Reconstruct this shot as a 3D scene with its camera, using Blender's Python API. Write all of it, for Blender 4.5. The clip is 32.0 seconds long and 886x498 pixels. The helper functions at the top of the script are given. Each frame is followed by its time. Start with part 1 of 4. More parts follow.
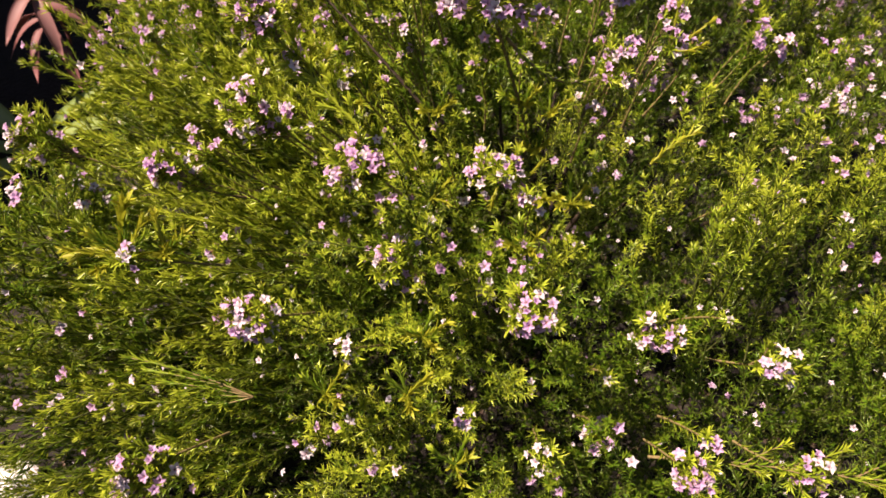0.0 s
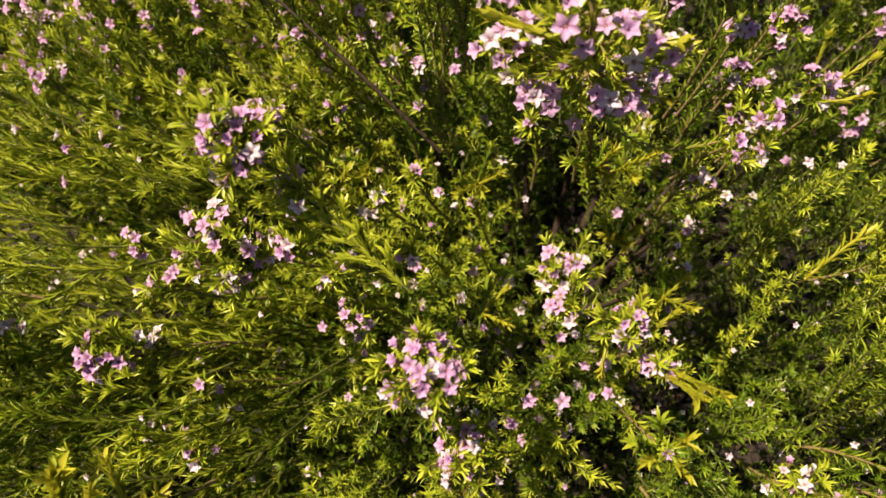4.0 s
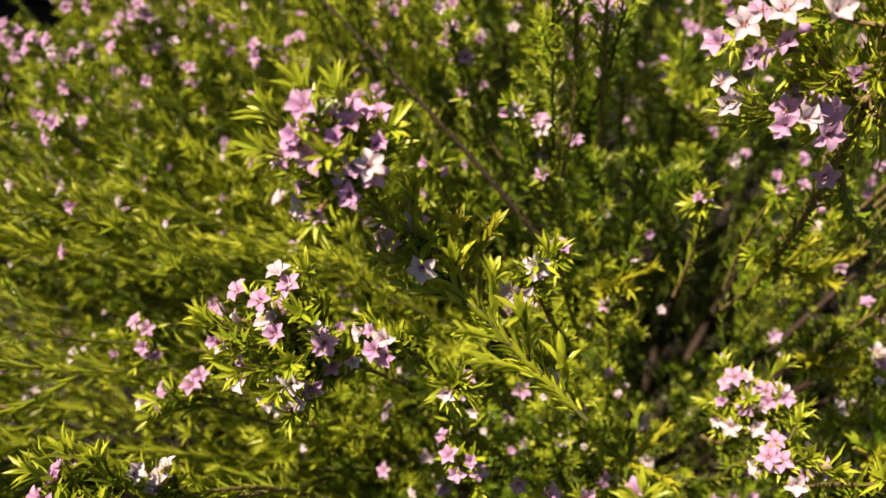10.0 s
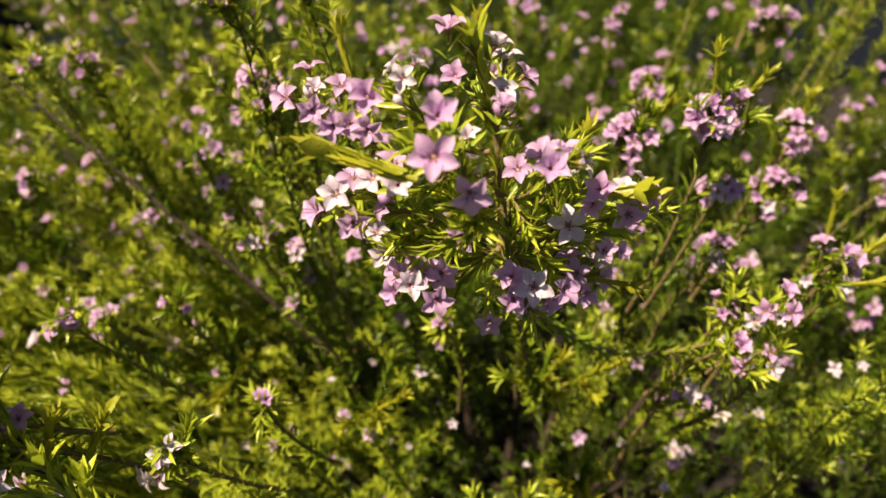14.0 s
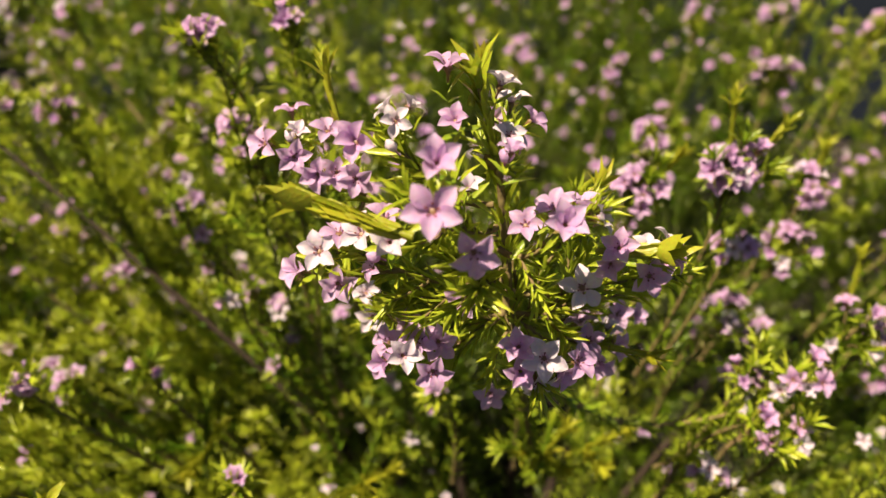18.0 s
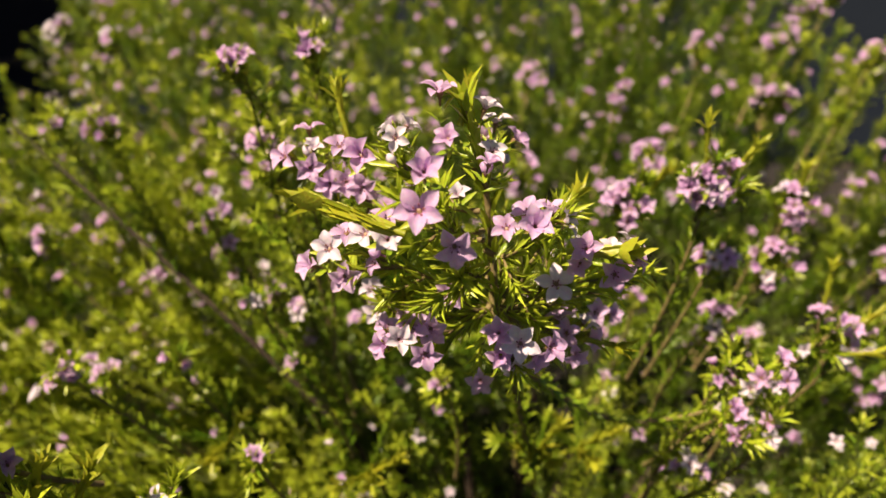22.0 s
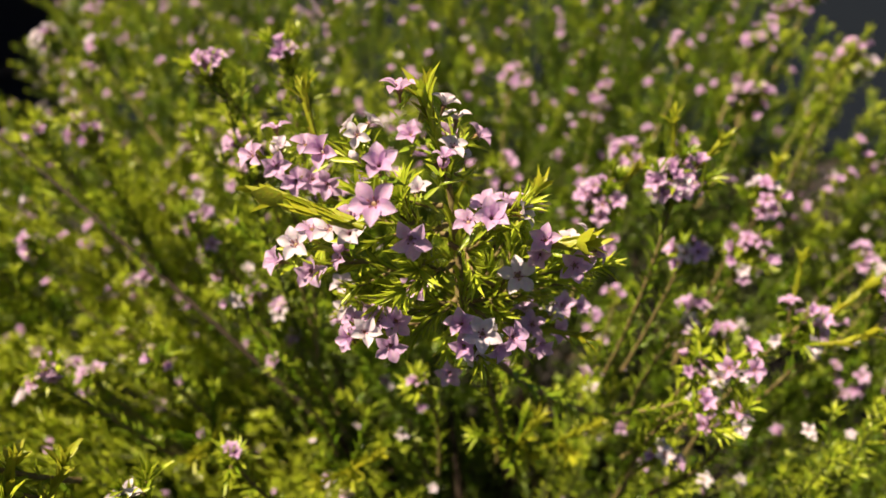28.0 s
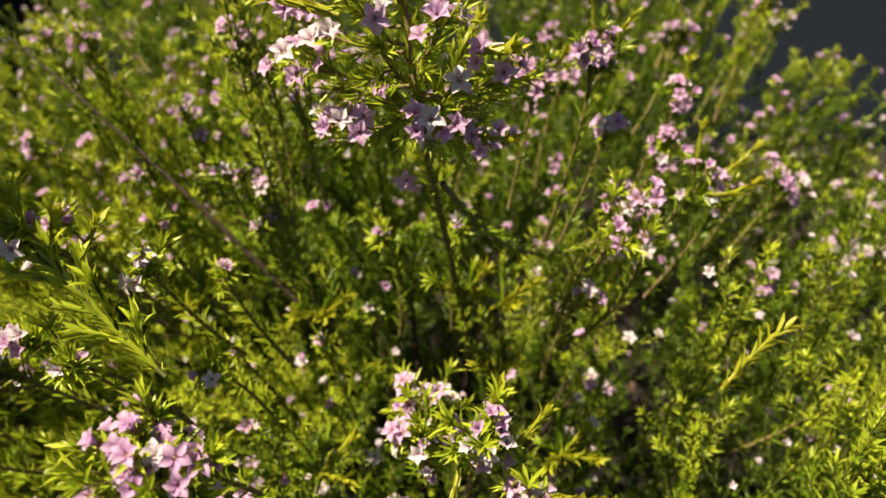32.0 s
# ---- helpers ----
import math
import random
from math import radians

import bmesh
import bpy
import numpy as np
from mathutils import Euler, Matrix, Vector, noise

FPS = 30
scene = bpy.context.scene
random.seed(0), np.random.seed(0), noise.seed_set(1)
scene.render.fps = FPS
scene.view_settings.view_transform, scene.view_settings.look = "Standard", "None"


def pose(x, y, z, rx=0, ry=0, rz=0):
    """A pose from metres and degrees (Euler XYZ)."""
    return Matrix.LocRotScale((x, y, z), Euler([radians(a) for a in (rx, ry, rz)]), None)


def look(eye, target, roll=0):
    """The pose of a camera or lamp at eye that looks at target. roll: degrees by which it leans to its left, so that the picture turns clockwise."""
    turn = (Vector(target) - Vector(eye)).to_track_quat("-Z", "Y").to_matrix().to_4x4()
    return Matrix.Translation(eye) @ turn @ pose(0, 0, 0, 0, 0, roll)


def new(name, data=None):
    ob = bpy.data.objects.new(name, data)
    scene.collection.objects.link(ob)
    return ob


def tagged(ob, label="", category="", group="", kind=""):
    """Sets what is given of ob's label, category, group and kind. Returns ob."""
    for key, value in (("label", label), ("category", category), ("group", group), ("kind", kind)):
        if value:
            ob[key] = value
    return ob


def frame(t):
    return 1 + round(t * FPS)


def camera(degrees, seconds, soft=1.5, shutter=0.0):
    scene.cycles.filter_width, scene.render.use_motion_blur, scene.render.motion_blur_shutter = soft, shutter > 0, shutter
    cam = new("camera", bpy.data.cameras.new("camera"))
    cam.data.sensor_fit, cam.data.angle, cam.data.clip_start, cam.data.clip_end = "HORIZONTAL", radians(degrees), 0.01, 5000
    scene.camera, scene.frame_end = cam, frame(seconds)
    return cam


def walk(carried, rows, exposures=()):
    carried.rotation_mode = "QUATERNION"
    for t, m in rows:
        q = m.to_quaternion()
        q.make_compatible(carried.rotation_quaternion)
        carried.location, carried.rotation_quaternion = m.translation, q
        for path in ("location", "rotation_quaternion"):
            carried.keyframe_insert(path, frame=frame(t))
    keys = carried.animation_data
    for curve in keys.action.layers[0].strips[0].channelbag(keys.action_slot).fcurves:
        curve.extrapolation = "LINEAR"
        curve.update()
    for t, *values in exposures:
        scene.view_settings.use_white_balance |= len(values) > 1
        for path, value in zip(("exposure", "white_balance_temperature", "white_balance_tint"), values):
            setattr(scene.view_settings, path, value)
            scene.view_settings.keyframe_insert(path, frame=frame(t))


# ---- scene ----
# ---- camera ----
cam = camera(62.2, 32.0)
WALK = [
    (0, pose(0.0475, -0.4075, 0.6662, 41.30, 2.25, 8.45)),
    (0.5, pose(0.0440, -0.4040, 0.6675, 41.11, 2.73, 8.22)),
    (1, pose(0.0256, -0.3770, 0.6713, 40.28, 2.61, 6.98)),
    (1.5, pose(0.0107, -0.3350, 0.6819, 37.81, 2.31, 5.91)),
    (2, pose(-0.0072, -0.3095, 0.6737, 36.65, 1.52, 4.51)),
    (2.5, pose(-0.0242, -0.2828, 0.6641, 35.52, 0.66, 3.42)),
    (3, pose(-0.0408, -0.2526, 0.6536, 34.26, 0.17, 2.96)),
    (3.5, pose(-0.0411, -0.2311, 0.6466, 33.21, 0.50, 2.49)),
    (5.5, pose(-0.0386, -0.1687, 0.5939, 31.13, 2.81, 0.73)),
    (6, pose(-0.0630, -0.1628, 0.5740, 31.46, 1.97, 0.71)),
    (6.5, pose(-0.0903, -0.1674, 0.5550, 33.00, 0.36, 0.46)),
    (7, pose(-0.0896, -0.1410, 0.5366, 34.72, -0.15, 0.83)),
    (7.5, pose(-0.0777, -0.1426, 0.5322, 37.21, -0.59, 1.42)),
    (8, pose(-0.0732, -0.1498, 0.5329, 39.74, -0.67, 2.20)),
    (8.5, pose(-0.0731, -0.1448, 0.5287, 41.51, -0.59, 3.00)),
    (9, pose(-0.0731, -0.1408, 0.5343, 42.47, -0.51, 3.68)),
    (9.5, pose(-0.0860, -0.1533, 0.5355, 43.05, -0.39, 4.10)),
    (10, pose(-0.0933, -0.1646, 0.5398, 43.23, -0.22, 4.47)),
    (10.5, pose(-0.0923, -0.1731, 0.5414, 43.64, -0.02, 4.36)),
    (11, pose(-0.0736, -0.1718, 0.5455, 44.02, 0.26, 3.99)),
    (11.5, pose(-0.0554, -0.1641, 0.5463, 44.23, 0.51, 3.30)),
    (12, pose(-0.0380, -0.1586, 0.5510, 44.70, 0.65, 2.43)),
    (12.5, pose(-0.0347, -0.1525, 0.5511, 45.44, 0.65, 1.43)),
    (13, pose(-0.0170, -0.1433, 0.5548, 45.95, 0.68, 0.75)),
    (13.5, pose(-0.0089, -0.1374, 0.5549, 46.70, 0.69, 0.13)),
    (14, pose(-0.0092, -0.1337, 0.5535, 47.52, 0.47, -0.43)),
    (14.5, pose(-0.0092, -0.1311, 0.5508, 48.41, 0.09, -0.81)),
    (16.5, pose(-0.0064, -0.1152, 0.5407, 50.23, -0.19, -1.41)),
    (17, pose(-0.0084, -0.1143, 0.5427, 50.75, -0.21, -1.41)),
    (17.5, pose(-0.0083, -0.1155, 0.5395, 51.14, -0.31, -1.11)),
    (18, pose(-0.0106, -0.1167, 0.5421, 51.44, -0.24, -0.80)),
    (18.5, pose(-0.0081, -0.1194, 0.5442, 51.76, -0.27, -0.41)),
    (19, pose(-0.0071, -0.1201, 0.5423, 51.90, -0.10, 0.08)),
    (19.5, pose(-0.0070, -0.1210, 0.5438, 51.82, -0.09, 0.40)),
    (20, pose(-0.0025, -0.1242, 0.5452, 51.94, 0.19, 0.92)),
    (20.5, pose(-0.0053, -0.1276, 0.5471, 51.90, 0.14, 0.93)),
    (21, pose(0.0006, -0.1321, 0.5491, 52.50, 0.36, 1.38)),
    (21.5, pose(-0.0000, -0.1359, 0.5515, 52.89, 0.38, 1.30)),
    (22, pose(-0.0035, -0.1389, 0.5530, 53.14, 0.23, 1.18)),
    (22.5, pose(-0.0007, -0.1381, 0.5486, 53.67, 0.38, 1.07)),
    (23, pose(0.0013, -0.1334, 0.5424, 53.60, 0.24, 1.24)),
    (23.5, pose(-0.0021, -0.1328, 0.5399, 53.71, 0.32, 1.08)),
    (24, pose(0.0028, -0.1289, 0.5355, 53.31, -0.09, 0.33)),
    (24.5, pose(0.0061, -0.1270, 0.5336, 53.34, -0.15, -0.20)),
    (25, pose(0.0092, -0.1221, 0.5365, 53.41, 0.46, -0.50)),
    (25.5, pose(0.0047, -0.1197, 0.5385, 53.83, 0.39, -0.80)),
    (27.5, pose(0.0015, -0.1444, 0.5540, 54.02, 1.04, 0.70)),
    (28, pose(0.0050, -0.1436, 0.5532, 53.50, 0.82, 0.58)),
    (28.5, pose(0.0039, -0.1519, 0.5491, 54.33, 0.57, 0.47)),
    (29, pose(0.0057, -0.1570, 0.5495, 53.67, 0.22, 1.06)),
    (29.5, pose(0.0062, -0.1594, 0.5494, 53.71, -0.13, 0.64)),
    (30, pose(0.0123, -0.1638, 0.5461, 53.76, -0.14, 0.55)),
    (30.5, pose(0.0059, -0.1707, 0.5457, 53.68, -0.44, -0.23)),
    (31, pose(0.0021, -0.1856, 0.5459, 53.85, -0.91, -0.48)),
    (31.5, pose(0.0063, -0.2024, 0.5426, 54.10, -1.02, -1.36)),
    (32, pose(0.0092, -0.2199, 0.5307, 54.63, -0.81, -1.23)),
]
walk(cam, WALK, [(0, 1.23, 6600, 30), (3, 1.04, 6800, 27), (9, 1.05, 6900, 27), (14, 1.02, 6850, 22), (28, 1.07, 6850, 17), (32, 1.12, 6900, 13)])
cam.data.dof.use_dof = True
cam.data.dof.aperture_fstop = 13.0

# ---- light ----
SUN_WAY = Vector((-0.36, -0.06, 0.76)).normalized()
world = bpy.data.worlds.new("sky")
scene.world = world
world.use_nodes = True
sky = world.node_tree.nodes.new("ShaderNodeTexSky")
sky.sky_type, sky.sun_disc = "NISHITA", False
sky.sun_elevation = math.asin(SUN_WAY.z)
sky.sun_rotation = math.atan2(SUN_WAY.x, SUN_WAY.y)
back = world.node_tree.nodes["Background"]
world.node_tree.links.new(sky.outputs[0], back.inputs[0])
back.inputs[1].default_value = 0.033
sun = new("sun", bpy.data.lights.new("sun", "SUN"))
sun.data.energy, sun.data.angle, sun.data.color = 5.8, radians(0.6), (1.0, 0.87, 0.64)
sun.matrix_world = look(SUN_WAY * 6, (0, 0, 0))

# ---- materials ----
def material(name):
    m = bpy.data.materials.new(name)
    m.use_nodes = True
    return m, m.node_tree.nodes, m.node_tree.links, m.node_tree.nodes["Principled BSDF"]


def ramp_node(nodes, stops):
    r = nodes.new("ShaderNodeValToRGB")
    e = r.color_ramp.elements
    e[0].position, e[0].color = stops[0][0], (*stops[0][1], 1)
    e[1].position, e[1].color = stops[-1][0], (*stops[-1][1], 1)
    for p, c in stops[1:-1]:
        x = e.new(p)
        x.color = (*c, 1)
    return r


def blade_material(name, stops, young, vary, through_light, rough, rand="island"):
    """Thin plant tissue: colour along the blade, a shift from piece to piece, light passing through."""
    m, nodes, links, bsdf = material(name)
    along = nodes.new("ShaderNodeAttribute")
    along.attribute_name = "along"
    r = ramp_node(nodes, stops)
    links.new(along.outputs["Fac"], r.inputs[0])
    if rand == "island":
        pick = nodes.new("ShaderNodeNewGeometry").outputs["Random Per Island"]
    else:
        pick = nodes.new("ShaderNodeObjectInfo").outputs["Random"]
    patch = nodes.new("ShaderNodeTexNoise")
    patch.inputs["Scale"].default_value = 26.0
    place = nodes.new("ShaderNodeNewGeometry")
    links.new(place.outputs["Position"], patch.inputs["Vector"])
    add = nodes.new("ShaderNodeMath")
    add.operation = "MULTIPLY_ADD"
    links.new(patch.outputs["Fac"], add.inputs[0])
    add.inputs[1].default_value = 1.5
    sub = nodes.new("ShaderNodeMath")
    sub.operation = "MULTIPLY_ADD"
    links.new(pick, sub.inputs[0])
    sub.inputs[1].default_value, sub.inputs[2].default_value = 0.9, -0.72
    links.new(sub.outputs[0], add.inputs[2])
    add.use_clamp = True
    mix = nodes.new("ShaderNodeMix")
    mix.data_type = "RGBA"
    mult = nodes.new("ShaderNodeMath")
    mult.operation = "MULTIPLY"
    mult.inputs[1].default_value = vary
    links.new(add.outputs[0], mult.inputs[0])
    links.new(mult.outputs[0], mix.inputs["Factor"])
    links.new(r.outputs[0], mix.inputs["A"])
    mix.inputs["B"].default_value = (*young, 1)
    grain = nodes.new("ShaderNodeTexNoise")
    grain.inputs["Scale"].default_value = 1400.0
    links.new(place.outputs["Position"], grain.inputs["Vector"])
    fine = nodes.new("ShaderNodeMix")
    fine.data_type, fine.blend_type = "RGBA", "OVERLAY"
    fine.inputs["Factor"].default_value = 0.25
    links.new(mix.outputs["Result"], fine.inputs["A"])
    links.new(grain.outputs["Color"], fine.inputs["B"])
    colour = fine.outputs["Result"]
    bump = nodes.new("ShaderNodeBump")
    bump.inputs["Strength"].default_value, bump.inputs["Distance"].default_value = 0.35, 0.0004
    links.new(grain.outputs["Fac"], bump.inputs["Height"])
    links.new(bump.outputs[0], bsdf.inputs["Normal"])
    links.new(colour, bsdf.inputs["Base Color"])
    bsdf.inputs["Roughness"].default_value = rough
    glow = nodes.new("ShaderNodeBsdfTranslucent")
    links.new(colour, glow.inputs["Color"])
    both = nodes.new("ShaderNodeMixShader")
    both.inputs[0].default_value = through_light
    links.new(bsdf.outputs[0], both.inputs[1])
    links.new(glow.outputs[0], both.inputs[2])
    links.new(both.outputs[0], nodes["Material Output"].inputs["Surface"])
    return m


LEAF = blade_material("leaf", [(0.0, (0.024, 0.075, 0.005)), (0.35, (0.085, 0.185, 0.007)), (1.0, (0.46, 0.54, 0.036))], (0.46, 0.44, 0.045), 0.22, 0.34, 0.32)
LEAF.node_tree.nodes["Principled BSDF"].inputs["Specular IOR Level"].default_value = 0.42
YOUNG = blade_material("young_leaf", [(0.0, (0.26, 0.32, 0.02)), (1.0, (0.42, 0.44, 0.03))], (0.46, 0.42, 0.02), 0.6, 0.42, 0.42)
PINK = blade_material("pink_petal", [(0.0, (0.30, 0.05, 0.16)), (0.16, (0.57, 0.31, 0.58)), (0.80, (0.61, 0.38, 0.63)), (1.0, (0.68, 0.50, 0.72))], (0.68, 0.53, 0.73), 0.6, 0.50, 0.55)
WHITE = blade_material("pale_petal", [(0.0, (0.60, 0.34, 0.42)), (0.22, (0.60, 0.55, 0.58)), (1.0, (0.63, 0.58, 0.63))], (0.62, 0.50, 0.66), 0.5, 0.38, 0.5)
HEART = blade_material("flower_heart", [(0.0, (0.20, 0.18, 0.04)), (1.0, (0.17, 0.04, 0.05))], (0.20, 0.14, 0.05), 0.5, 0.1, 0.5)


def bark_material(name, a, b, rough=0.75, gloss=0.25):
    m, nodes, links, bsdf = material(name)
    n = nodes.new("ShaderNodeTexNoise")
    n.inputs["Scale"].default_value, n.inputs["Detail"].default_value = 420.0, 6.0
    place = nodes.new("ShaderNodeNewGeometry")
    links.new(place.outputs["Position"], n.inputs["Vector"])
    r = ramp_node(nodes, [(0.3, a), (0.7, b)])
    links.new(n.outputs["Fac"], r.inputs[0])
    links.new(r.outputs[0], bsdf.inputs["Base Color"])
    bump = nodes.new("ShaderNodeBump")
    bump.inputs["Distance"].default_value = 0.0006
    links.new(n.outputs["Fac"], bump.inputs["Height"])
    links.new(bump.outputs[0], bsdf.inputs["Normal"])
    bsdf.inputs["Roughness"].default_value = rough
    bsdf.inputs["Specular IOR Level"].default_value = gloss
    return m


TWIG = bark_material("twig_bark", (0.13, 0.085, 0.04), (0.19, 0.16, 0.06))
GREEN_TWIG = bark_material("green_twig", (0.040, 0.042, 0.010), (0.065, 0.085, 0.014))
BARK = bark_material("old_bark", (0.020, 0.014, 0.010), (0.055, 0.038, 0.026))


def soil_material():
    m, nodes, links, bsdf = material("soil")
    place = nodes.new("ShaderNodeNewGeometry")
    big, small = nodes.new("ShaderNodeTexNoise"), nodes.new("ShaderNodeTexNoise")
    big.inputs["Scale"].default_value, small.inputs["Scale"].default_value = 7.0, 160.0
    small.inputs["Detail"].default_value = 8.0
    mix = nodes.new("ShaderNodeMath")
    mix.operation = "MULTIPLY"
    for n, k in ((big, 0), (small, 1)):
        links.new(place.outputs["Position"], n.inputs["Vector"])
        links.new(n.outputs["Fac"], mix.inputs[k])
    r = ramp_node(nodes, [(0.1, (0.005, 0.004, 0.003)), (0.3, (0.013, 0.009, 0.007)), (0.5, (0.026, 0.018, 0.012))])
    links.new(mix.outputs[0], r.inputs[0])
    links.new(r.outputs[0], bsdf.inputs["Base Color"])
    bump = nodes.new("ShaderNodeBump")
    bump.inputs["Distance"].default_value = 0.006
    links.new(small.outputs["Fac"], bump.inputs["Height"])
    links.new(bump.outputs[0], bsdf.inputs["Normal"])
    bsdf.inputs["Roughness"].default_value = 0.95
    return m


SOIL = soil_material()

RED = blade_material("red_leaf", [(0.0, (0.17, 0.06, 0.06)), (1.0, (0.26, 0.10, 0.10))], (0.30, 0.16, 0.15), 0.6, 0.3, 0.6, "object")
STRAP = blade_material("strap_leaf", [(0.0, (0.16, 0.24, 0.06)), (1.0, (0.24, 0.32, 0.10))], (0.30, 0.36, 0.14), 0.5, 0.25, 0.35, "object")
DRY = blade_material("dry_leaf", [(0.0, (0.045, 0.026, 0.015)), (1.0, (0.08, 0.047, 0.027))], (0.10, 0.065, 0.04), 0.7, 0.15, 0.7)
FENCE = bark_material("fence_timber", (0.05, 0.042, 0.036), (0.10, 0.085, 0.07))
STONE = bark_material("pale_stone", (0.55, 0.53, 0.50), (0.78, 0.76, 0.73))
SLATE = bark_material("slate", (0.003, 0.005, 0.009), (0.007, 0.010, 0.015), 0.7, 0.05)
RUBBER = bark_material("black_rubber", (0.012, 0.012, 0.012), (0.022, 0.022, 0.022))

# ---- mesh tools ----
rng = np.random.default_rng(7)


def mesh_of(name, verts, faces, along=None, mat=None, smooth=True):
    me = bpy.data.meshes.new(name)
    me.from_pydata(np.asarray(verts, float).tolist(), [], faces if isinstance(faces, list) else faces.tolist())
    if along is not None:
        me.attributes.new("along", "FLOAT", "POINT").data.foreach_set("value", np.asarray(along, np.float32))
    if smooth:
        me.polygons.foreach_set("use_smooth", np.ones(len(me.polygons), bool))
    if mat is not None:
        me.materials.append(mat)
    me.update()
    return me


def tri_mesh(name, v, f, along, mat):
    """A large mesh of triangles from arrays."""
    me = bpy.data.meshes.new(name)
    n = len(f)
    me.vertices.add(len(v))
    me.vertices.foreach_set("co", v.astype(np.float32).ravel())
    me.loops.add(3 * n)
    me.loops.foreach_set("vertex_index", f.astype(np.int32).ravel())
    me.polygons.add(n)
    me.polygons.foreach_set("loop_start", np.arange(0, 3 * n, 3, dtype=np.int32))
    me.attributes.new("along", "FLOAT", "POINT").data.foreach_set("value", along.astype(np.float32))
    me.materials.append(mat)
    me.update(calc_edges=True)
    return me


def part(name, me, parent, label="", kind=""):
    ob = new(name, me)
    ob.parent = parent
    return tagged(ob, label=label, kind=kind)


def unit(v):
    return v / (np.linalg.norm(v, axis=-1, keepdims=True) + 1e-12)


# A narrow pointed blade, folded along its middle: steps along, half widths, arch.
BLADE_T = np.array([0.0, 0.22, 0.22, 0.22, 0.62, 0.62, 0.62, 1.0])
BLADE_S = np.array([0.0, -0.85, 0.0, 0.85, -1.0, 0.0, 1.0, 0.0])
BLADE_N = np.array([0.0, 0.05, -0.012, 0.05, 0.10, 0.03, 0.10, 0.02])
BLADE_F = np.array([[0, 2, 1], [0, 3, 2], [1, 2, 5], [1, 5, 4], [2, 3, 6], [2, 6, 5], [4, 5, 7], [5, 6, 7]])


SLIM_T = np.array([0.0, 0.45, 0.45, 0.45, 1.0])
SLIM_S = np.array([0.0, -1.0, 0.0, 1.0, 0.0])
SLIM_N = np.array([0.0, 0.09, 0.03, 0.09, 0.02])
SLIM_F = np.array([[0, 2, 1], [0, 3, 2], [1, 2, 4], [2, 3, 4]])


THIN_T = np.array([0.0, 0.42, 0.42, 1.0])
THIN_S = np.array([0.0, -1.0, 1.0, 0.0])
THIN_N = np.array([0.0, 0.09, 0.09, 0.02])
THIN_F = np.array([[0, 3, 1], [0, 2, 3]])


def blades(o, d, up, length, width, leaf_tone, slim=0):
    """Leaf blades at o, along d, with their upper side towards up. Arrays, one row a leaf."""
    d = unit(d)
    side = unit(np.cross(d, up))
    n = np.cross(side, d)
    ts, ss, ns, fs = ((BLADE_T, BLADE_S, BLADE_N, BLADE_F), (SLIM_T, SLIM_S, SLIM_N, SLIM_F), (THIN_T, THIN_S, THIN_N, THIN_F))[slim]
    v = (o[:, None] + d[:, None] * (ts[None, :, None] * length[:, None, None])
         + side[:, None] * (ss[None, :, None] * width[:, None, None] * 0.5)
         + n[:, None] * (ns[None, :, None] * length[:, None, None]))
    f = fs[None] + len(ts) * np.arange(len(o))[:, None, None]
    tone = 0.3 * ts[None] + 0.7 * leaf_tone[:, None]
    return v.reshape(-1, 3), f.reshape(-1, 3), tone.ravel()


def curve(a, b, sag, n=9):
    """Points from a to b; sag: how far the middle is pushed off the straight line."""
    a, b, sag = np.array(a, float), np.array(b, float), np.array(sag, float)
    t = np.linspace(0, 1, n)[:, None]
    return (1 - t) * a + t * b + 4 * t * (1 - t) * sag


def tube(pts, r0, r1, sides=5):
    pts = np.asarray(pts)
    d = unit(np.gradient(pts, axis=0))
    ref = np.array([0.31, 0.93, 0.17])
    s = unit(np.cross(d, ref))
    n = np.cross(d, s)
    r = np.linspace(r0, r1, len(pts))[:, None, None]
    a = np.linspace(0, 2 * np.pi, sides, endpoint=False)
    v = pts[:, None] + r * (np.cos(a)[None, :, None] * s[:, None] + np.sin(a)[None, :, None] * n[:, None])
    f = [(i * sides + k, i * sides + (k + 1) % sides, (i + 1) * sides + (k + 1) % sides, (i + 1) * sides + k)
         for i in range(len(pts) - 1) for k in range(sides)]
    return v.reshape(-1, 3), f


def along_curve(pts, s):
    """Places and ways at the shares s of a curve."""
    seg = np.linalg.norm(np.diff(pts, axis=0), axis=1)
    c = np.r_[0, np.cumsum(seg)] / seg.sum()
    p = np.stack([np.interp(s, c, pts[:, k]) for k in range(3)], 1)
    g = np.gradient(pts, axis=0)
    return p, unit(np.stack([np.interp(s, c, g[:, k]) for k in range(3)], 1))


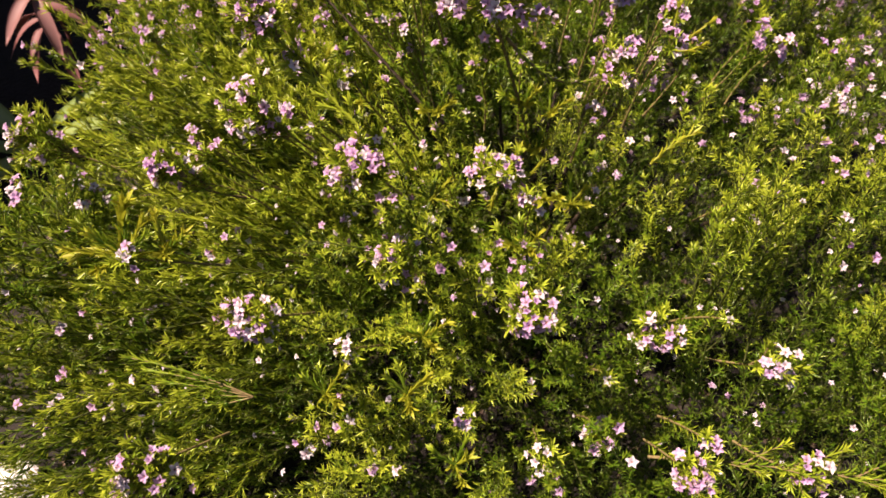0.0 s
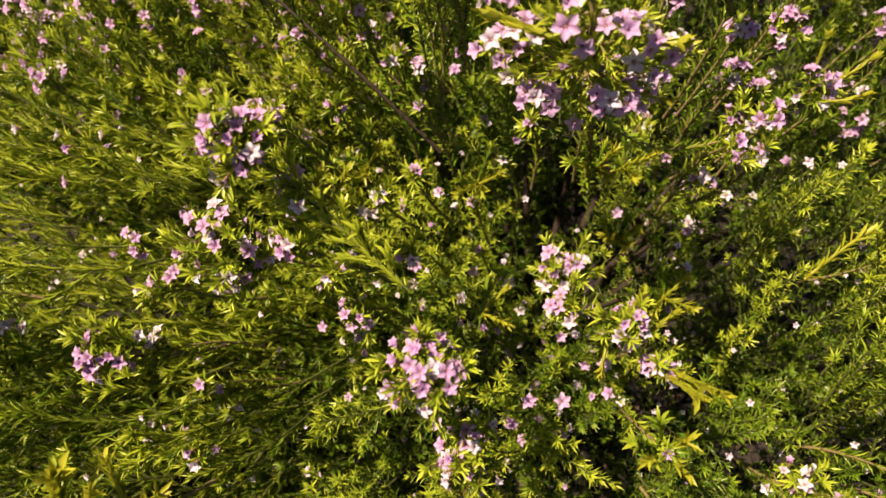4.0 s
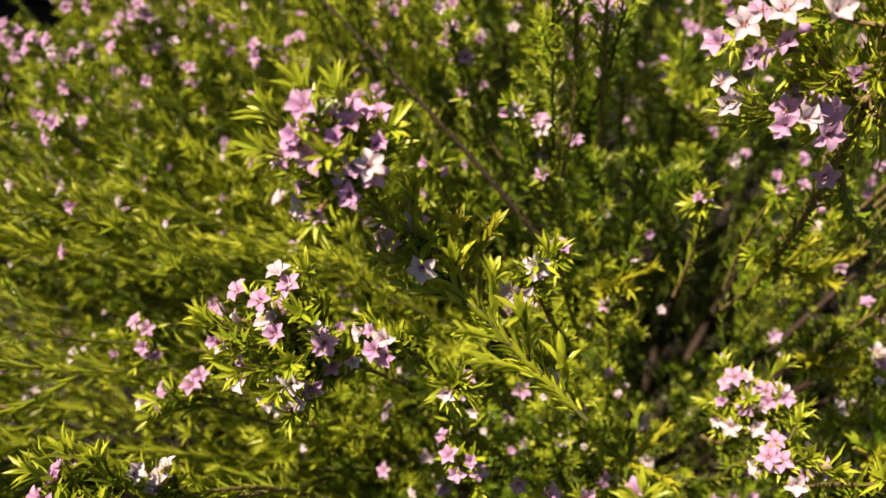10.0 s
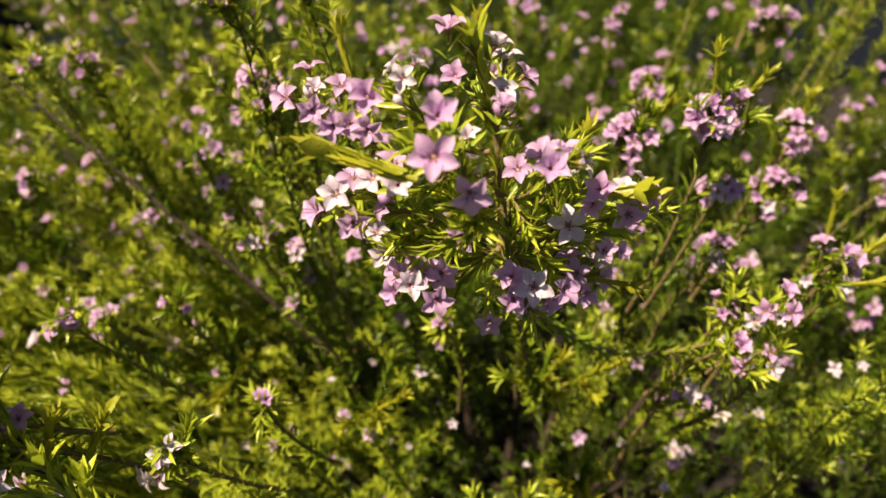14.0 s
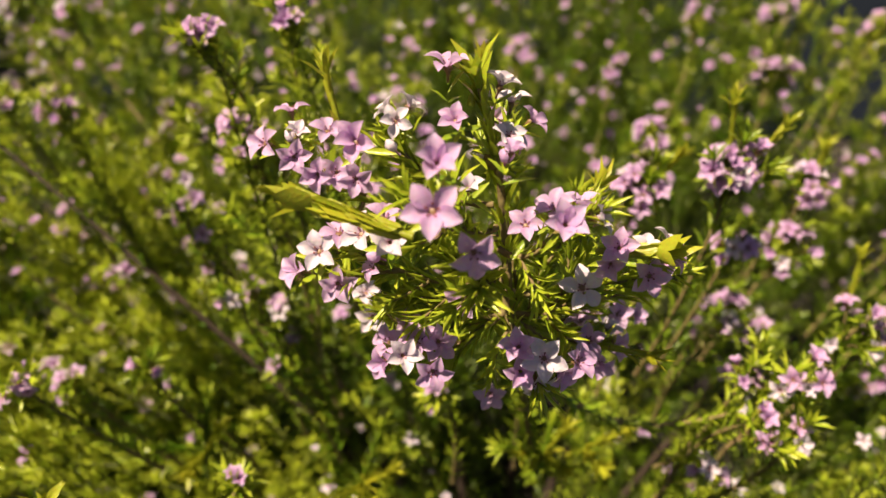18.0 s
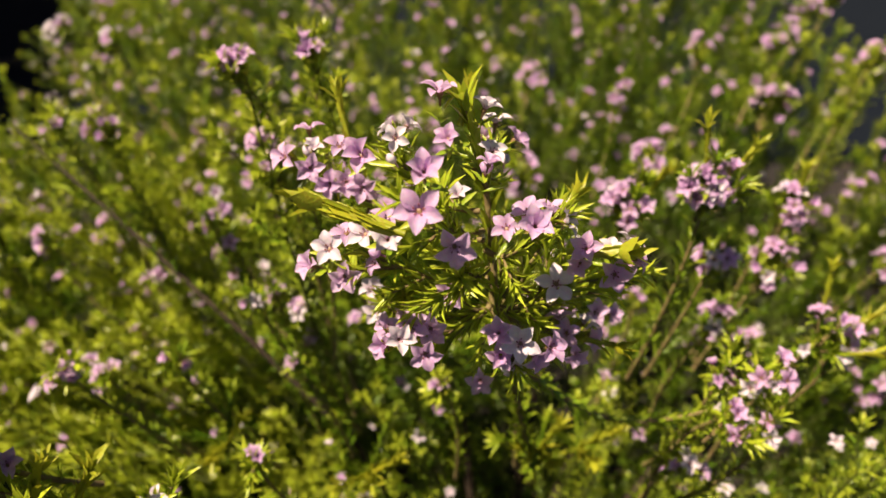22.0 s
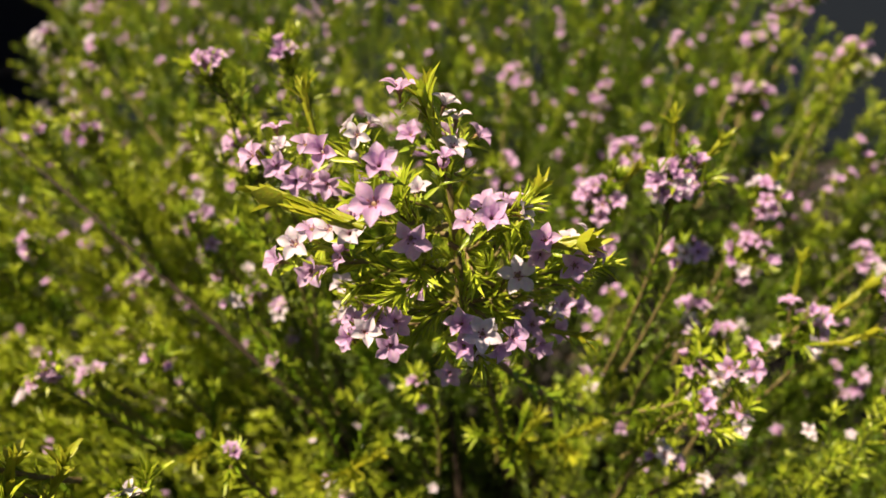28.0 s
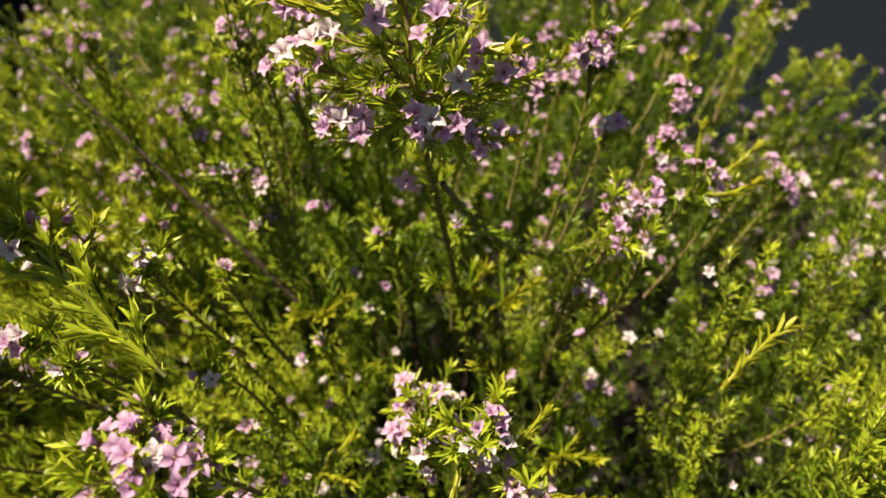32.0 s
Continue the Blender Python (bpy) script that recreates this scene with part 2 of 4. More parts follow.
def leaves_on(pts, start=0.1, gap=0.0013, size=0.0065, lean=40.0, wide=0.0011, end=1.0, tuft=5, young=0.7, low=0.15):
    """Spirally set needle leaves along a twig, with a tuft at its tip. Returns rows of o, d, up, length, width."""
    total = np.linalg.norm(np.diff(pts, axis=0), axis=1).sum()
    n = max(3, int(total * (end - start) / gap))
    s = np.r_[start + (end - start) * (np.arange(n) + rng.random(n) * 0.6) / n, np.full(tuft, end)].clip(0, 1)
    p, d = along_curve(pts, s)
    a = np.arange(len(s)) * 2.4 + rng.normal(0, 0.35, len(s)) + rng.random() * 6
    ref = np.array([0.23, 0.31, 0.92])
    x = unit(np.cross(d, ref))
    y = np.cross(d, x)
    out = np.cos(a)[:, None] * x + np.sin(a)[:, None] * y
    tilt = np.radians(rng.normal(lean, 9, len(s)))
    if tuft:  # an open star at the tip
        tilt[-tuft:] = np.radians(rng.uniform(12, 62, tuft))
    w = np.cos(tilt)[:, None] * d + np.sin(tilt)[:, None] * out
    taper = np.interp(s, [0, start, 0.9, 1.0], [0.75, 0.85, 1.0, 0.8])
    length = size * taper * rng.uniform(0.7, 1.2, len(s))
    # tips yellower than bases; young and low also carry painted light and shade
    leaf_tone = (young * (low + (1 - low) * s ** 2.4) * rng.uniform(0.6, 1.2, len(s))).clip(0, 1)
    return p, w, d, length, wide * rng.uniform(0.75, 1.2, len(s)), leaf_tone


def join_leaves(rows):
    return [np.concatenate([r[k] for r in rows]) for k in range(6)]


# ---- flower ----
def petal_arrays():
    """One petal along +x, its face to +z: ovate, pointed, cupped, with a shallow groove. 1 unit long."""
    t = np.array([0.0, 0.18, 0.38, 0.58, 0.76, 0.90, 1.0])
    w = np.array([0.08, 0.18, 0.29, 0.32, 0.26, 0.135, 0.0])
    s = np.array([-1, -0.5, 0, 0.5, 1])
    v, al = [], []
    for a, b in zip(t, w):
        for c in s:
            v.append((0.09 + a * 0.91, b * c, 0.13 * np.sin(a * 2.6) + 0.50 * b * c * c - 0.18 * a ** 3 - 0.03 * (c == 0)))
            al.append(a)
    f = [(5 * i + k, 5 * (i + 1) + k, 5 * (i + 1) + k + 1, 5 * i + k + 1) for i in range(6) for k in range(4)]
    return np.array(v), f, np.array(al)


def heart_arrays():
    """The flower's middle below and above the petals: receptacle, sepals, stamens. In petal lengths."""
    v, f, al = [], [], []

    def put(vs, fs, tone):
        k = len(v)
        v.extend(vs)
        f.extend([tuple(i + k for i in q) for q in fs])
        al.extend([tone] * len(vs))

    rings = [(-0.62, 0.05), (-0.30, 0.07), (-0.12, 0.16), (0.02, 0.17), (0.06, 0.09)]
    vs = [(r * np.cos(a), r * np.sin(a), z) for z, r in rings for a in np.arange(6) * np.pi / 3]
    put(vs, [(6 * i + k, 6 * i + (k + 1) % 6, 6 * i + 6 + (k + 1) % 6, 6 * i + 6 + k) for i in range(4) for k in range(6)] + [(24, 25, 26, 27, 28, 29)], 0.6)
    for k in range(5):
        a = (k + 0.5) * 2 * np.pi / 5
        c, s = np.cos(a), np.sin(a)
        # sepal
        q = [(0.10, 0.0, -0.16), (0.26, -0.09, -0.10), (0.26, 0.09, -0.10), (0.50, 0.0, 0.0)]
        put([(c * x - s * y, s * x + c * y, z) for x, y, z in q], [(0, 1, 3, 2)], 0.0)
        # stamen with anther
        q = [(0.07, -0.012, 0.05), (0.07, 0.012, 0.05), (0.19, 0.012, 0.22), (0.19, -0.012, 0.22),
             (0.16, -0.035, 0.21), (0.16, 0.035, 0.21), (0.24, 0.035, 0.24), (0.24, -0.035, 0.24), (0.20, 0, 0.29)]
        put([(c * x - s * y, s * x + c * y, z) for x, y, z in q], [(0, 1, 2, 3), (4, 5, 8), (5, 6, 8), (6, 7, 8), (7, 4, 8)], 1.0)
    return np.array(v), f, np.array(al)


PETAL = petal_arrays()
HEART_A = heart_arrays()
PETAL_PINK = mesh_of("petal", *PETAL, PINK)
PETAL_PALE = mesh_of("petal", *PETAL, WHITE)
HEART_MESH = mesh_of("flower", *HEART_A, HEART)


def whole_flower(pale, opening):
    """Heart and five petals as one mesh, 1 unit a petal. opening: how far the petals fold up, in radians."""
    v, f, al, mats = [HEART_A[0]], list(HEART_A[1]), [HEART_A[2]], [0] * len(HEART_A[1])
    base = len(HEART_A[0])
    for k in range(5):
        m = np.array(Matrix.Rotation(k * 2 * math.pi / 5 + 0.1 * math.sin(k * 5), 3, "Z") @ Matrix.Rotation(-opening - 0.12 * math.sin(k * 3.7), 3, "Y"))
        v.append(PETAL[0] @ m.T)
        f += [tuple(i + base for i in q) for q in PETAL[1]]
        al.append(PETAL[2])
        mats += [1] * len(PETAL[1])
        base += len(PETAL[0])
    return np.concatenate(v), f, np.concatenate(al), mats


def flower_mesh(raw, pale):
    me = mesh_of("flower", *raw[:3], HEART)
    me.materials.append(WHITE if pale else PINK)
    me.polygons.foreach_set("material_index", np.array(raw[3], np.int32))
    return me


FLOWERS_RAW = {(p, k): whole_flower(p, o) for p in (False, True) for k, o in enumerate((0.3, 0.6, 1.0))}
FLOWERS = {key: flower_mesh(raw, key[0]) for key, raw in FLOWERS_RAW.items()}


def facing(place, way, size, spin=0.0):
    """A flower's pose: its face towards way, size: the length of a petal."""
    q = Vector(way).normalized().to_track_quat("Z", "Y")
    return Matrix.LocRotScale(Vector(place), q @ Euler((0, 0, spin)).to_quaternion(), Vector((size,) * 3))


def flower(shrub, place, way, size=0.0042, pale=False, detailed=False):
    spin = rng.random() * 6
    if not detailed:
        ob = part("flower", FLOWERS[pale, int(rng.integers(3))], shrub)
        ob.matrix_basis = facing(place, way, size, spin)
        return ob
    ob = part("flower", HEART_MESH, shrub)
    ob.matrix_basis = facing(place, way, size, spin)
    cup = rng.uniform(0.25, 0.75)
    for k in range(5):
        p = part("petal", PETAL_PALE if pale else PETAL_PINK, ob)
        p.matrix_basis = (Matrix.Rotation(k * 2 * math.pi / 5 + rng.normal(0, 0.07), 4, "Z")
                          @ Matrix.Rotation(-cup + rng.normal(0, 0.14), 4, "Y") @ Matrix.Rotation(rng.normal(0, 0.12), 4, "X"))
    return ob


# ---- ground ----
def ground():
    n = 120
    g = np.concatenate([np.linspace(-60, -1.6, 14), np.linspace(-1.5, 1.5, n), np.linspace(1.6, 60, 14)])
    x, y = np.meshgrid(g, g + 0.3)
    z = np.array([0.02 * noise.noise((a * 3, b * 3, 0)) + 0.008 * noise.noise((a * 17, b * 17, 3)) for a, b in zip(x.ravel(), y.ravel())])
    m = len(g)
    i = (np.arange(m - 1)[:, None] * m + np.arange(m - 1)).ravel()
    me = mesh_of("ground", np.stack([x.ravel(), y.ravel(), z], 1), np.stack([i, i + 1, i + m + 1, i + m], 1), None, SOIL)
    return tagged(new("ground", me), "dark brown garden soil under the shrubs", "ground", kind="structure")


def pavement():
    """Dark slate paving beyond the bed, with a rounded edge."""
    v, f = [], []
    for k, (y, z) in enumerate(((0.80, -0.05), (0.80, 0.020), (0.81, 0.032), (0.83, 0.036), (6.0, 0.036))):
        for j, x in enumerate(np.linspace(-6, 6, 60)):
            v.append((x, y + 0.012 * noise.noise((x * 4, 0, k * 0.2)), z + 0.002 * noise.noise((x * 9, y * 9, 0))))
    f = [(60 * k + j, 60 * k + j + 1, 60 * k + 61 + j, 60 * k + 60 + j) for k in range(4) for j in range(59)]
    return tagged(new("pavement", mesh_of("pavement", v, f, None, SLATE)), "dark blue-grey slate paving behind the bed", "paving", kind="structure")


def fence(name, a, b, height):
    """Plain board fence added outside the view to block light and close the garden."""
    a, b = np.array(a, float), np.array(b, float)
    n = int(np.linalg.norm(b - a) / 0.12)
    along, across = unit(b - a), np.array([-(b - a)[1], (b - a)[0]]) / np.linalg.norm(b - a)
    v, f = [], []
    for k in range(n):
        p = a + along * k * 0.12 + across * 0.006 * (k % 2)
        h = height + 0.004 * math.sin(k * 5.1)
        q = [p, p + along * 0.124, p + along * 0.124 + across * 0.018, p + across * 0.018]
        c = len(v)
        v += [(x, y, -0.05) for x, y in q] + [(x, y, h) for x, y in q]
        f += [tuple(c + i for i in w) for w in ((0, 1, 5, 4), (1, 2, 6, 5), (2, 3, 7, 6), (3, 0, 4, 7), (4, 5, 6, 7))]
    return tagged(new(name, mesh_of(name, v, f, None, FENCE, False)), "unseen weathered dark timber board fence added to block light", "fence", kind="structure")


ground()
pavement()
# out of view, added to keep light off the paving
fence("unseen_wall_north", (-3.0, 1.85), (2.4, 1.85), 2.4)
# unseen; its height sets how far its shadow reaches over the soil
fence("shade_wall_west", (-1.35, -1.5), (-1.35, 1.84), 1.6)

# ---- shrubs ----
def wild(x, y):
    return noise.noise((x * 9, y * 9, 1.0))


def in_oval(x, y, cx, cy, rx, ry):
    return ((x - cx) / rx) ** 2 + ((y - cy) / ry) ** 2 < 1


class Shrub:
    """A shrub: an Empty at its foot; loose rows of leaves, twigs and flowers are gathered and joined at the end."""

    def __init__(self, foot, label):
        self.foot = np.array(foot, float)
        self.ob = tagged(new("flowering_shrub"), label, "shrub", "shrubs in the bed")
        self.leaves, self.twigs, self.flowers, self.shoots = [], [], [], 0

    def way(self, p, k=3.0):
        r = np.array(p, float) - self.foot
        return unit(np.array([r[0] * k, r[1] * k, 1.0]))

    def plume(self, tip, way, length, blooms=0, pale=0.4, lean=42.0, gap=0.0017, size=0.0092, wide=0.0012, apart=False, youth_light=0.7, low=0.2):
        """A feathery shoot with short side twigs; blooms: the flowers at its end."""
        tip, way = np.array(tip, float), unit(np.array(way, float))
        pts = curve(tip - way * length, tip, rng.normal(0, 0.05, 3) * length, 8)
        a0, b0 = len(self.twigs), len(self.leaves)
        self.twigs.append((pts, 0.0008, 0.0003))
        self.leaves.append(leaves_on(pts, 0.05, gap, size, lean, wide, tuft=10, young=youth_light, low=low))
        n = int(length / 0.017)
        s = np.linspace(0.30, 0.94, n)
        p, d = along_curve(pts, s)
        ends = [tip]
        for k in range(n):
            a = k * 2.4 + rng.normal(0, 0.4)
            x = unit(np.cross(d[k], [0.3, 0.2, 0.9]))
            y = np.cross(d[k], x)
            out = math.cos(a) * x + math.sin(a) * y
            e = p[k] + (d[k] * 0.86 + out * 0.55) * rng.uniform(0.014, 0.034) * (1.2 - 0.6 * s[k])
            q = curve(p[k], e, out * 0.0015, 4)
            self.twigs.append((q, 0.0004, 0.0002))
            self.leaves.append(leaves_on(q, 0.08, gap, size * 0.92, lean - 4.0, wide * 0.96, tuft=9, young=youth_light * (0.45 + 0.55 * s[k]), low=low))
            ends.append(e)
        if apart and self.shoots < 260:
            self.shoots += 1
            leafy_branch(self, self.twigs[a0:], self.leaves[b0:], "", GREEN_TWIG, 1)
            del self.twigs[a0:], self.leaves[b0:]
        for k in range(blooms):
            e = ends[-1 - int(rng.integers(min(len(ends), 6)))]
            face = unit(way + rng.normal(0, 0.5, 3) + [0, -0.55, 0.3])
            self.flowers.append((e + face * 0.0025 + way * 0.002, face, rng.uniform(0.0040, 0.0052), rng.random() < pale))

    def close(self, keep=0):
        """Join what was gathered. keep: so many of the first loose flowers become objects of their own."""
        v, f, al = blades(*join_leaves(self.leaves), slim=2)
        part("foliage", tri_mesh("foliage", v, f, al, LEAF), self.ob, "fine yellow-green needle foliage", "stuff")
        vs, fs, k = [], [], 0
        for pts, a, b in self.twigs:
            v, f = tube(pts, a, b, 4)
            vs.append(v)
            fs += [tuple(i + k for i in q) for q in f]
            k += len(v)
        part("twig_tangle", mesh_of("twig_tangle", np.concatenate(vs), fs, None, GREEN_TWIG), self.ob, "thin olive-brown twigs", "stuff")
        self.flowers.sort(key=lambda r: math.hypot(r[0][0], r[0][1] - 0.05))
        for p, w, s, pale in self.flowers[:keep]:
            flower(self.ob, p, w, s, pale)
        rest = self.flowers[keep:]
        for pale, name in ((False, "pink_blossom"), (True, "white_blossom")):
            some = [r for r in rest if r[3] == pale]
            if not some:
                continue
            v, f, al, mi, k = [], [], [], [], 0
            for p, w, s, _ in some:
                me = FLOWERS_RAW[pale, int(rng.integers(3))]
                m = np.array(facing(p, w, s, rng.random() * 6))
                v.append(me[0] @ m[:3, :3].T + m[:3, 3])
                f += [tuple(i + k for i in q) for q in me[1]]
                al.append(me[2])
                mi += me[3]
                k += len(me[0])
            me = mesh_of(name, np.concatenate(v), f, np.concatenate(al), HEART)
            me.materials.append(WHITE if pale else PINK)
            me.polygons.foreach_set("material_index", np.array(mi, np.int32))
            part(name, me, self.ob, "scattered small star flowers further off", "stuff")


main = Shrub((0.02, 0.10, 0.0), "dense needle-leaved shrub covered with small pink and white star flowers")
right = Shrub((0.42, 0.26, 0.0), "smaller pink-flowering needle-leaved shrub beside the paving")
left = Shrub((-0.36, -0.09, 0.0), "low needle-leaved shrub with pale pink flowers at the bed edge")
rear = Shrub((-0.30, 0.66, 0.0), "pale-flowering needle-leaved shrub at the back of the bed")


def smooth(v, a, b):
    t = min(1.0, max(0.0, (v - a) / (b - a)))
    return t * t * (3 - 2 * t)


def canopy(x, y):
    """The height of the main shrub's leafy surface over the ground."""
    side = max(0.0, abs(x + 0.01) - (0.29 if x < 0 and y < 0.2 else 0.25))
    front, back = max(0.0, -0.10 - y), max(0.0, y - 0.70)
    h = 0.318 + 0.11 * min(max(y, -0.05), 0.4) - 1.1 * side ** 1.35 - 0.62 * front - 1.6 * back + 0.07 * wild(x * 1.4, y * 1.4) + 0.03 * wild(x * 3.1, y * 3.1)
    h -= 0.075 * math.exp(-((x - 0.012) / 0.050) ** 2 - ((y - 0.030) / 0.060) ** 2)  # a hollow over the trunk
    return h - 0.035 * smooth(x, 0.03, 0.08) * smooth(-x, -0.34, -0.26) * smooth(y, 0.11, 0.16) * smooth(-y, -0.42, -0.34) + 0.030 * smooth(x, 0.10, 0.14) * smooth(-x, -0.27, -0.20) * smooth(y, -0.07, -0.02) * smooth(-y, -0.13, -0.08)


def bare(x, y):
    """Where the shrub leaves the soil, its stems or the paving open to view."""
    return (in_oval(x, y, -0.345, 0.055, 0.032, 0.045) or in_oval(x, y, -0.47, 0.12, 0.06, 0.10) or in_oval(x, y, -0.41, 0.50, 0.065, 0.12) or in_oval(x, y, 0.41, 0.61, 0.09, 0.20)
            or in_oval(x, y, 0.018, 0.080, 0.034, 0.042) or in_oval(x, y, -0.305, -0.20, 0.035, 0.03))


def fill_main():
    """Tufts of plumes that fan out of common stems, with dark valleys between them."""
    hearts = []
    for k in range(9000):
        x, y = rng.uniform(-0.46, 0.46), rng.uniform(-0.34, 0.84)
        apart = (0.036 if x < 0.0 and y < 0.32 else 0.056) if y > 0.12 else (0.036 if x < 0.05 else 0.042)
        if bare(x, y) or canopy(x, y) < 0.08 or any((x - a) ** 2 + (y - b) ** 2 < apart ** 2 for a, b in hearts):
            continue
        hearts.append((x, y))
    for k in range(34):  # the western flank, over the strap leaves
        x, y = rng.uniform(-0.43, -0.28), rng.uniform(0.15, 0.31)
        z = 0.325 - 0.30 * max(0.0, -0.32 - x) - rng.exponential(0.02)
        main.plume((x, y, z), main.way((x, y, z), 2.4) + rng.normal(0, 0.15, 3), rng.uniform(0.09, 0.15), blooms=int(rng.integers(1, 6)), pale=0.35, lean=40.0, gap=0.0011, size=0.0085, wide=0.0011, youth_light=rng.uniform(0.6, 1.2), low=0.3)
    for cx, cy in hearts:
        back = cy > 0.12
        crown = canopy(cx, cy) + rng.normal(0.004, 0.022)
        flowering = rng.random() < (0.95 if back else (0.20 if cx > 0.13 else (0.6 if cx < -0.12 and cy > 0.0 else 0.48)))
        # bright and sunny paint lit and dimmer sides of the shrub into the leaves
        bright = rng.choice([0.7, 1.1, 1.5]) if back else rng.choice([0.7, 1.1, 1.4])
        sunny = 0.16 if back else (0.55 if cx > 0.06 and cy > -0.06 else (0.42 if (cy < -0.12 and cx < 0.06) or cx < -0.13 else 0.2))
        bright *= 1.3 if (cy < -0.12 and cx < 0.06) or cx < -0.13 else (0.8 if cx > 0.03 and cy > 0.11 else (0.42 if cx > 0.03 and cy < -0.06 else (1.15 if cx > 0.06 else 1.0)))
        if -0.26 < cx < -0.06 and 0.04 < cy < 0.26:  # sunlight on the western shoulder, painted into the leaf tone
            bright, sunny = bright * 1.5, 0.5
        for k in range(11 if back else (12 if cx < -0.10 or cx > 0.06 else 10)):
            # deep shoots get a dark leaf tone, painting shade between the tufts
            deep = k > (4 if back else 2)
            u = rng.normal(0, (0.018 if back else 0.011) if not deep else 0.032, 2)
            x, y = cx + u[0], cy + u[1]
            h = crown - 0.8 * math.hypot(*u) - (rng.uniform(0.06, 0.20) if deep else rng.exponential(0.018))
            if h < 0.05:
                continue
            if any((x - a) ** 2 + (y - b) ** 2 < (0.030 if b < 0.0 else 0.024) ** 2 and h > c - 0.045 for a, b, c in TIPS):
                h -= 0.055
            w = main.way((x, y, h), 0.3 if cx > 0.08 and cy < 0.15 else (3.8 if cx < -0.13 else (1.7 if back else 2.6))) + np.array([u[0] * 12, u[1] * 12, 0.0]) + rng.normal(0, 0.12, 3)
            big = 1.25 if back else 1.0
            west = cx < -0.12
            fan = cx < -0.16 and -0.10 < cy < 0.15 and k % 3  # long fine strands sweeping outwards
            if fan:
                w = main.way((x, y, h), 5.0) + rng.normal(0, 0.10, 3)
                main.plume((x, y, h - 0.015), w, rng.uniform(0.07, 0.12), lean=18.0, gap=0.0012, size=0.0130, wide=0.0012, apart=False, youth_light=0.9 * bright, low=0.7)
                continue
            near = abs(x + 0.02) < 0.17 and -0.16 < y < 0.17 and h > 0.25
            clump = back and not deep
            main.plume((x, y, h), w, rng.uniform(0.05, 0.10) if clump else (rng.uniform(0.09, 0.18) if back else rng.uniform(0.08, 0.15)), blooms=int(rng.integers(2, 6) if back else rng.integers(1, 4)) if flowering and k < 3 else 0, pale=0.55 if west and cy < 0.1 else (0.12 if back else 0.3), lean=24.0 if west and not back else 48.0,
                       gap=0.0011 if clump else ((0.0014 if back else 0.0024) if deep else 0.0012) * big ** 2, size=(0.0100 if west and not back else 0.0080) * big, wide=(0.00095 if west and not back else 0.00108) * big ** 1.5, apart=near, youth_light=(0.2 if back else (0.4 if cx < -0.12 else 0.22)) if deep else bright * rng.uniform(0.8, 1.2), low=sunny)
            if rng.random() < (0.35 if back else 0.7) and (k < 6 or not back):  # small pale flowers and seed stars lower down
                up = unit(w + rng.normal(0, 0.4, 3) + [-0.2, -0.5, 0.3])
                main.flowers.append((np.array((x, y, h)) + rng.normal(0, 0.012, 3) - [0, 0, 0.01], up, rng.uniform(0.0018, 0.0032), rng.random() < 0.85))


def fill_round(sh, radius, height, n, many):
    for k in range(n):
        a, r = rng.random() * 6.283, radius * math.sqrt(rng.random())
        x, y = sh.foot[0] + r * math.cos(a), sh.foot[1] + r * math.sin(a)
        if in_oval(x, y, -0.425, 0.10, 0.075, 0.13) or in_oval(x, y, -0.42, 0.55, 0.09, 0.15) or in_oval(x, y, 0.39, 0.58, 0.115, 0.24):
            continue
        z = height * (1 - 0.28 * (r / radius) ** 2) + 0.03 * wild(x, y) - rng.exponential(0.03)
        w = sh.way((x, y, z)) + rng.normal(0, 0.2, 3)
        sh.plume((x, y, z), w, rng.uniform(0.06, 0.10), int(rng.integers(2, 7)) if rng.random() < many else 0, pale=0.6, youth_light=rng.uniform(0.3, 1.1))


TIPS = []  # ends of the placed sprays, kept clear of loose foliage


# ---- sprays of the main shrub ----
def shoot(parent, base, tip, wide=0.0021, size=0.0085, lean=11.0, mat=YOUNG, bow=0.0):
    """A soft young shoot, its leaves still laid against the stem."""
    base, tip = np.array(base, float), np.array(tip, float)
    tip = base + (tip - base) * max(0.45, 1 - 0.85 * size / np.linalg.norm(tip - base))
    pts = curve(base, tip, (0, 0, bow), 7)
    rows = leaves_on(pts, 0.0, 0.0011, size, lean, wide, tuft=6)
    v, f, al = blades(*rows)
    tv, tf = tube(pts, 0.0009, 0.0005, 5)
    me = mesh_of("young_shoot", np.concatenate([tv, v]), tf + [tuple(i + len(tv) for i in q) for q in f.tolist()],
                 np.concatenate([np.zeros(len(tv)), al]), mat)
    return part("young_shoot", me, parent, "soft bright yellow-green young shoot")


def leafy_branch(sh, curves, rows, label="", bark=TWIG, slim=0):
    """A branch of several twig curves, as one part, with its leaves under it."""
    vs, fs, k = [], [], 0
    for pts, a, b in curves:
        v, f = tube(pts, a, b, 6)
        vs.append(v)
        fs += [tuple(i + k for i in q) for q in f]
        k += len(v)
    ob = part("branch", mesh_of("branch", np.concatenate(vs), fs, None, bark), sh.ob, label)
    v, f, al = blades(*join_leaves(rows), slim=slim)
    part("leafage", tri_mesh("leafage", v, f, al, LEAF), ob)
    return ob


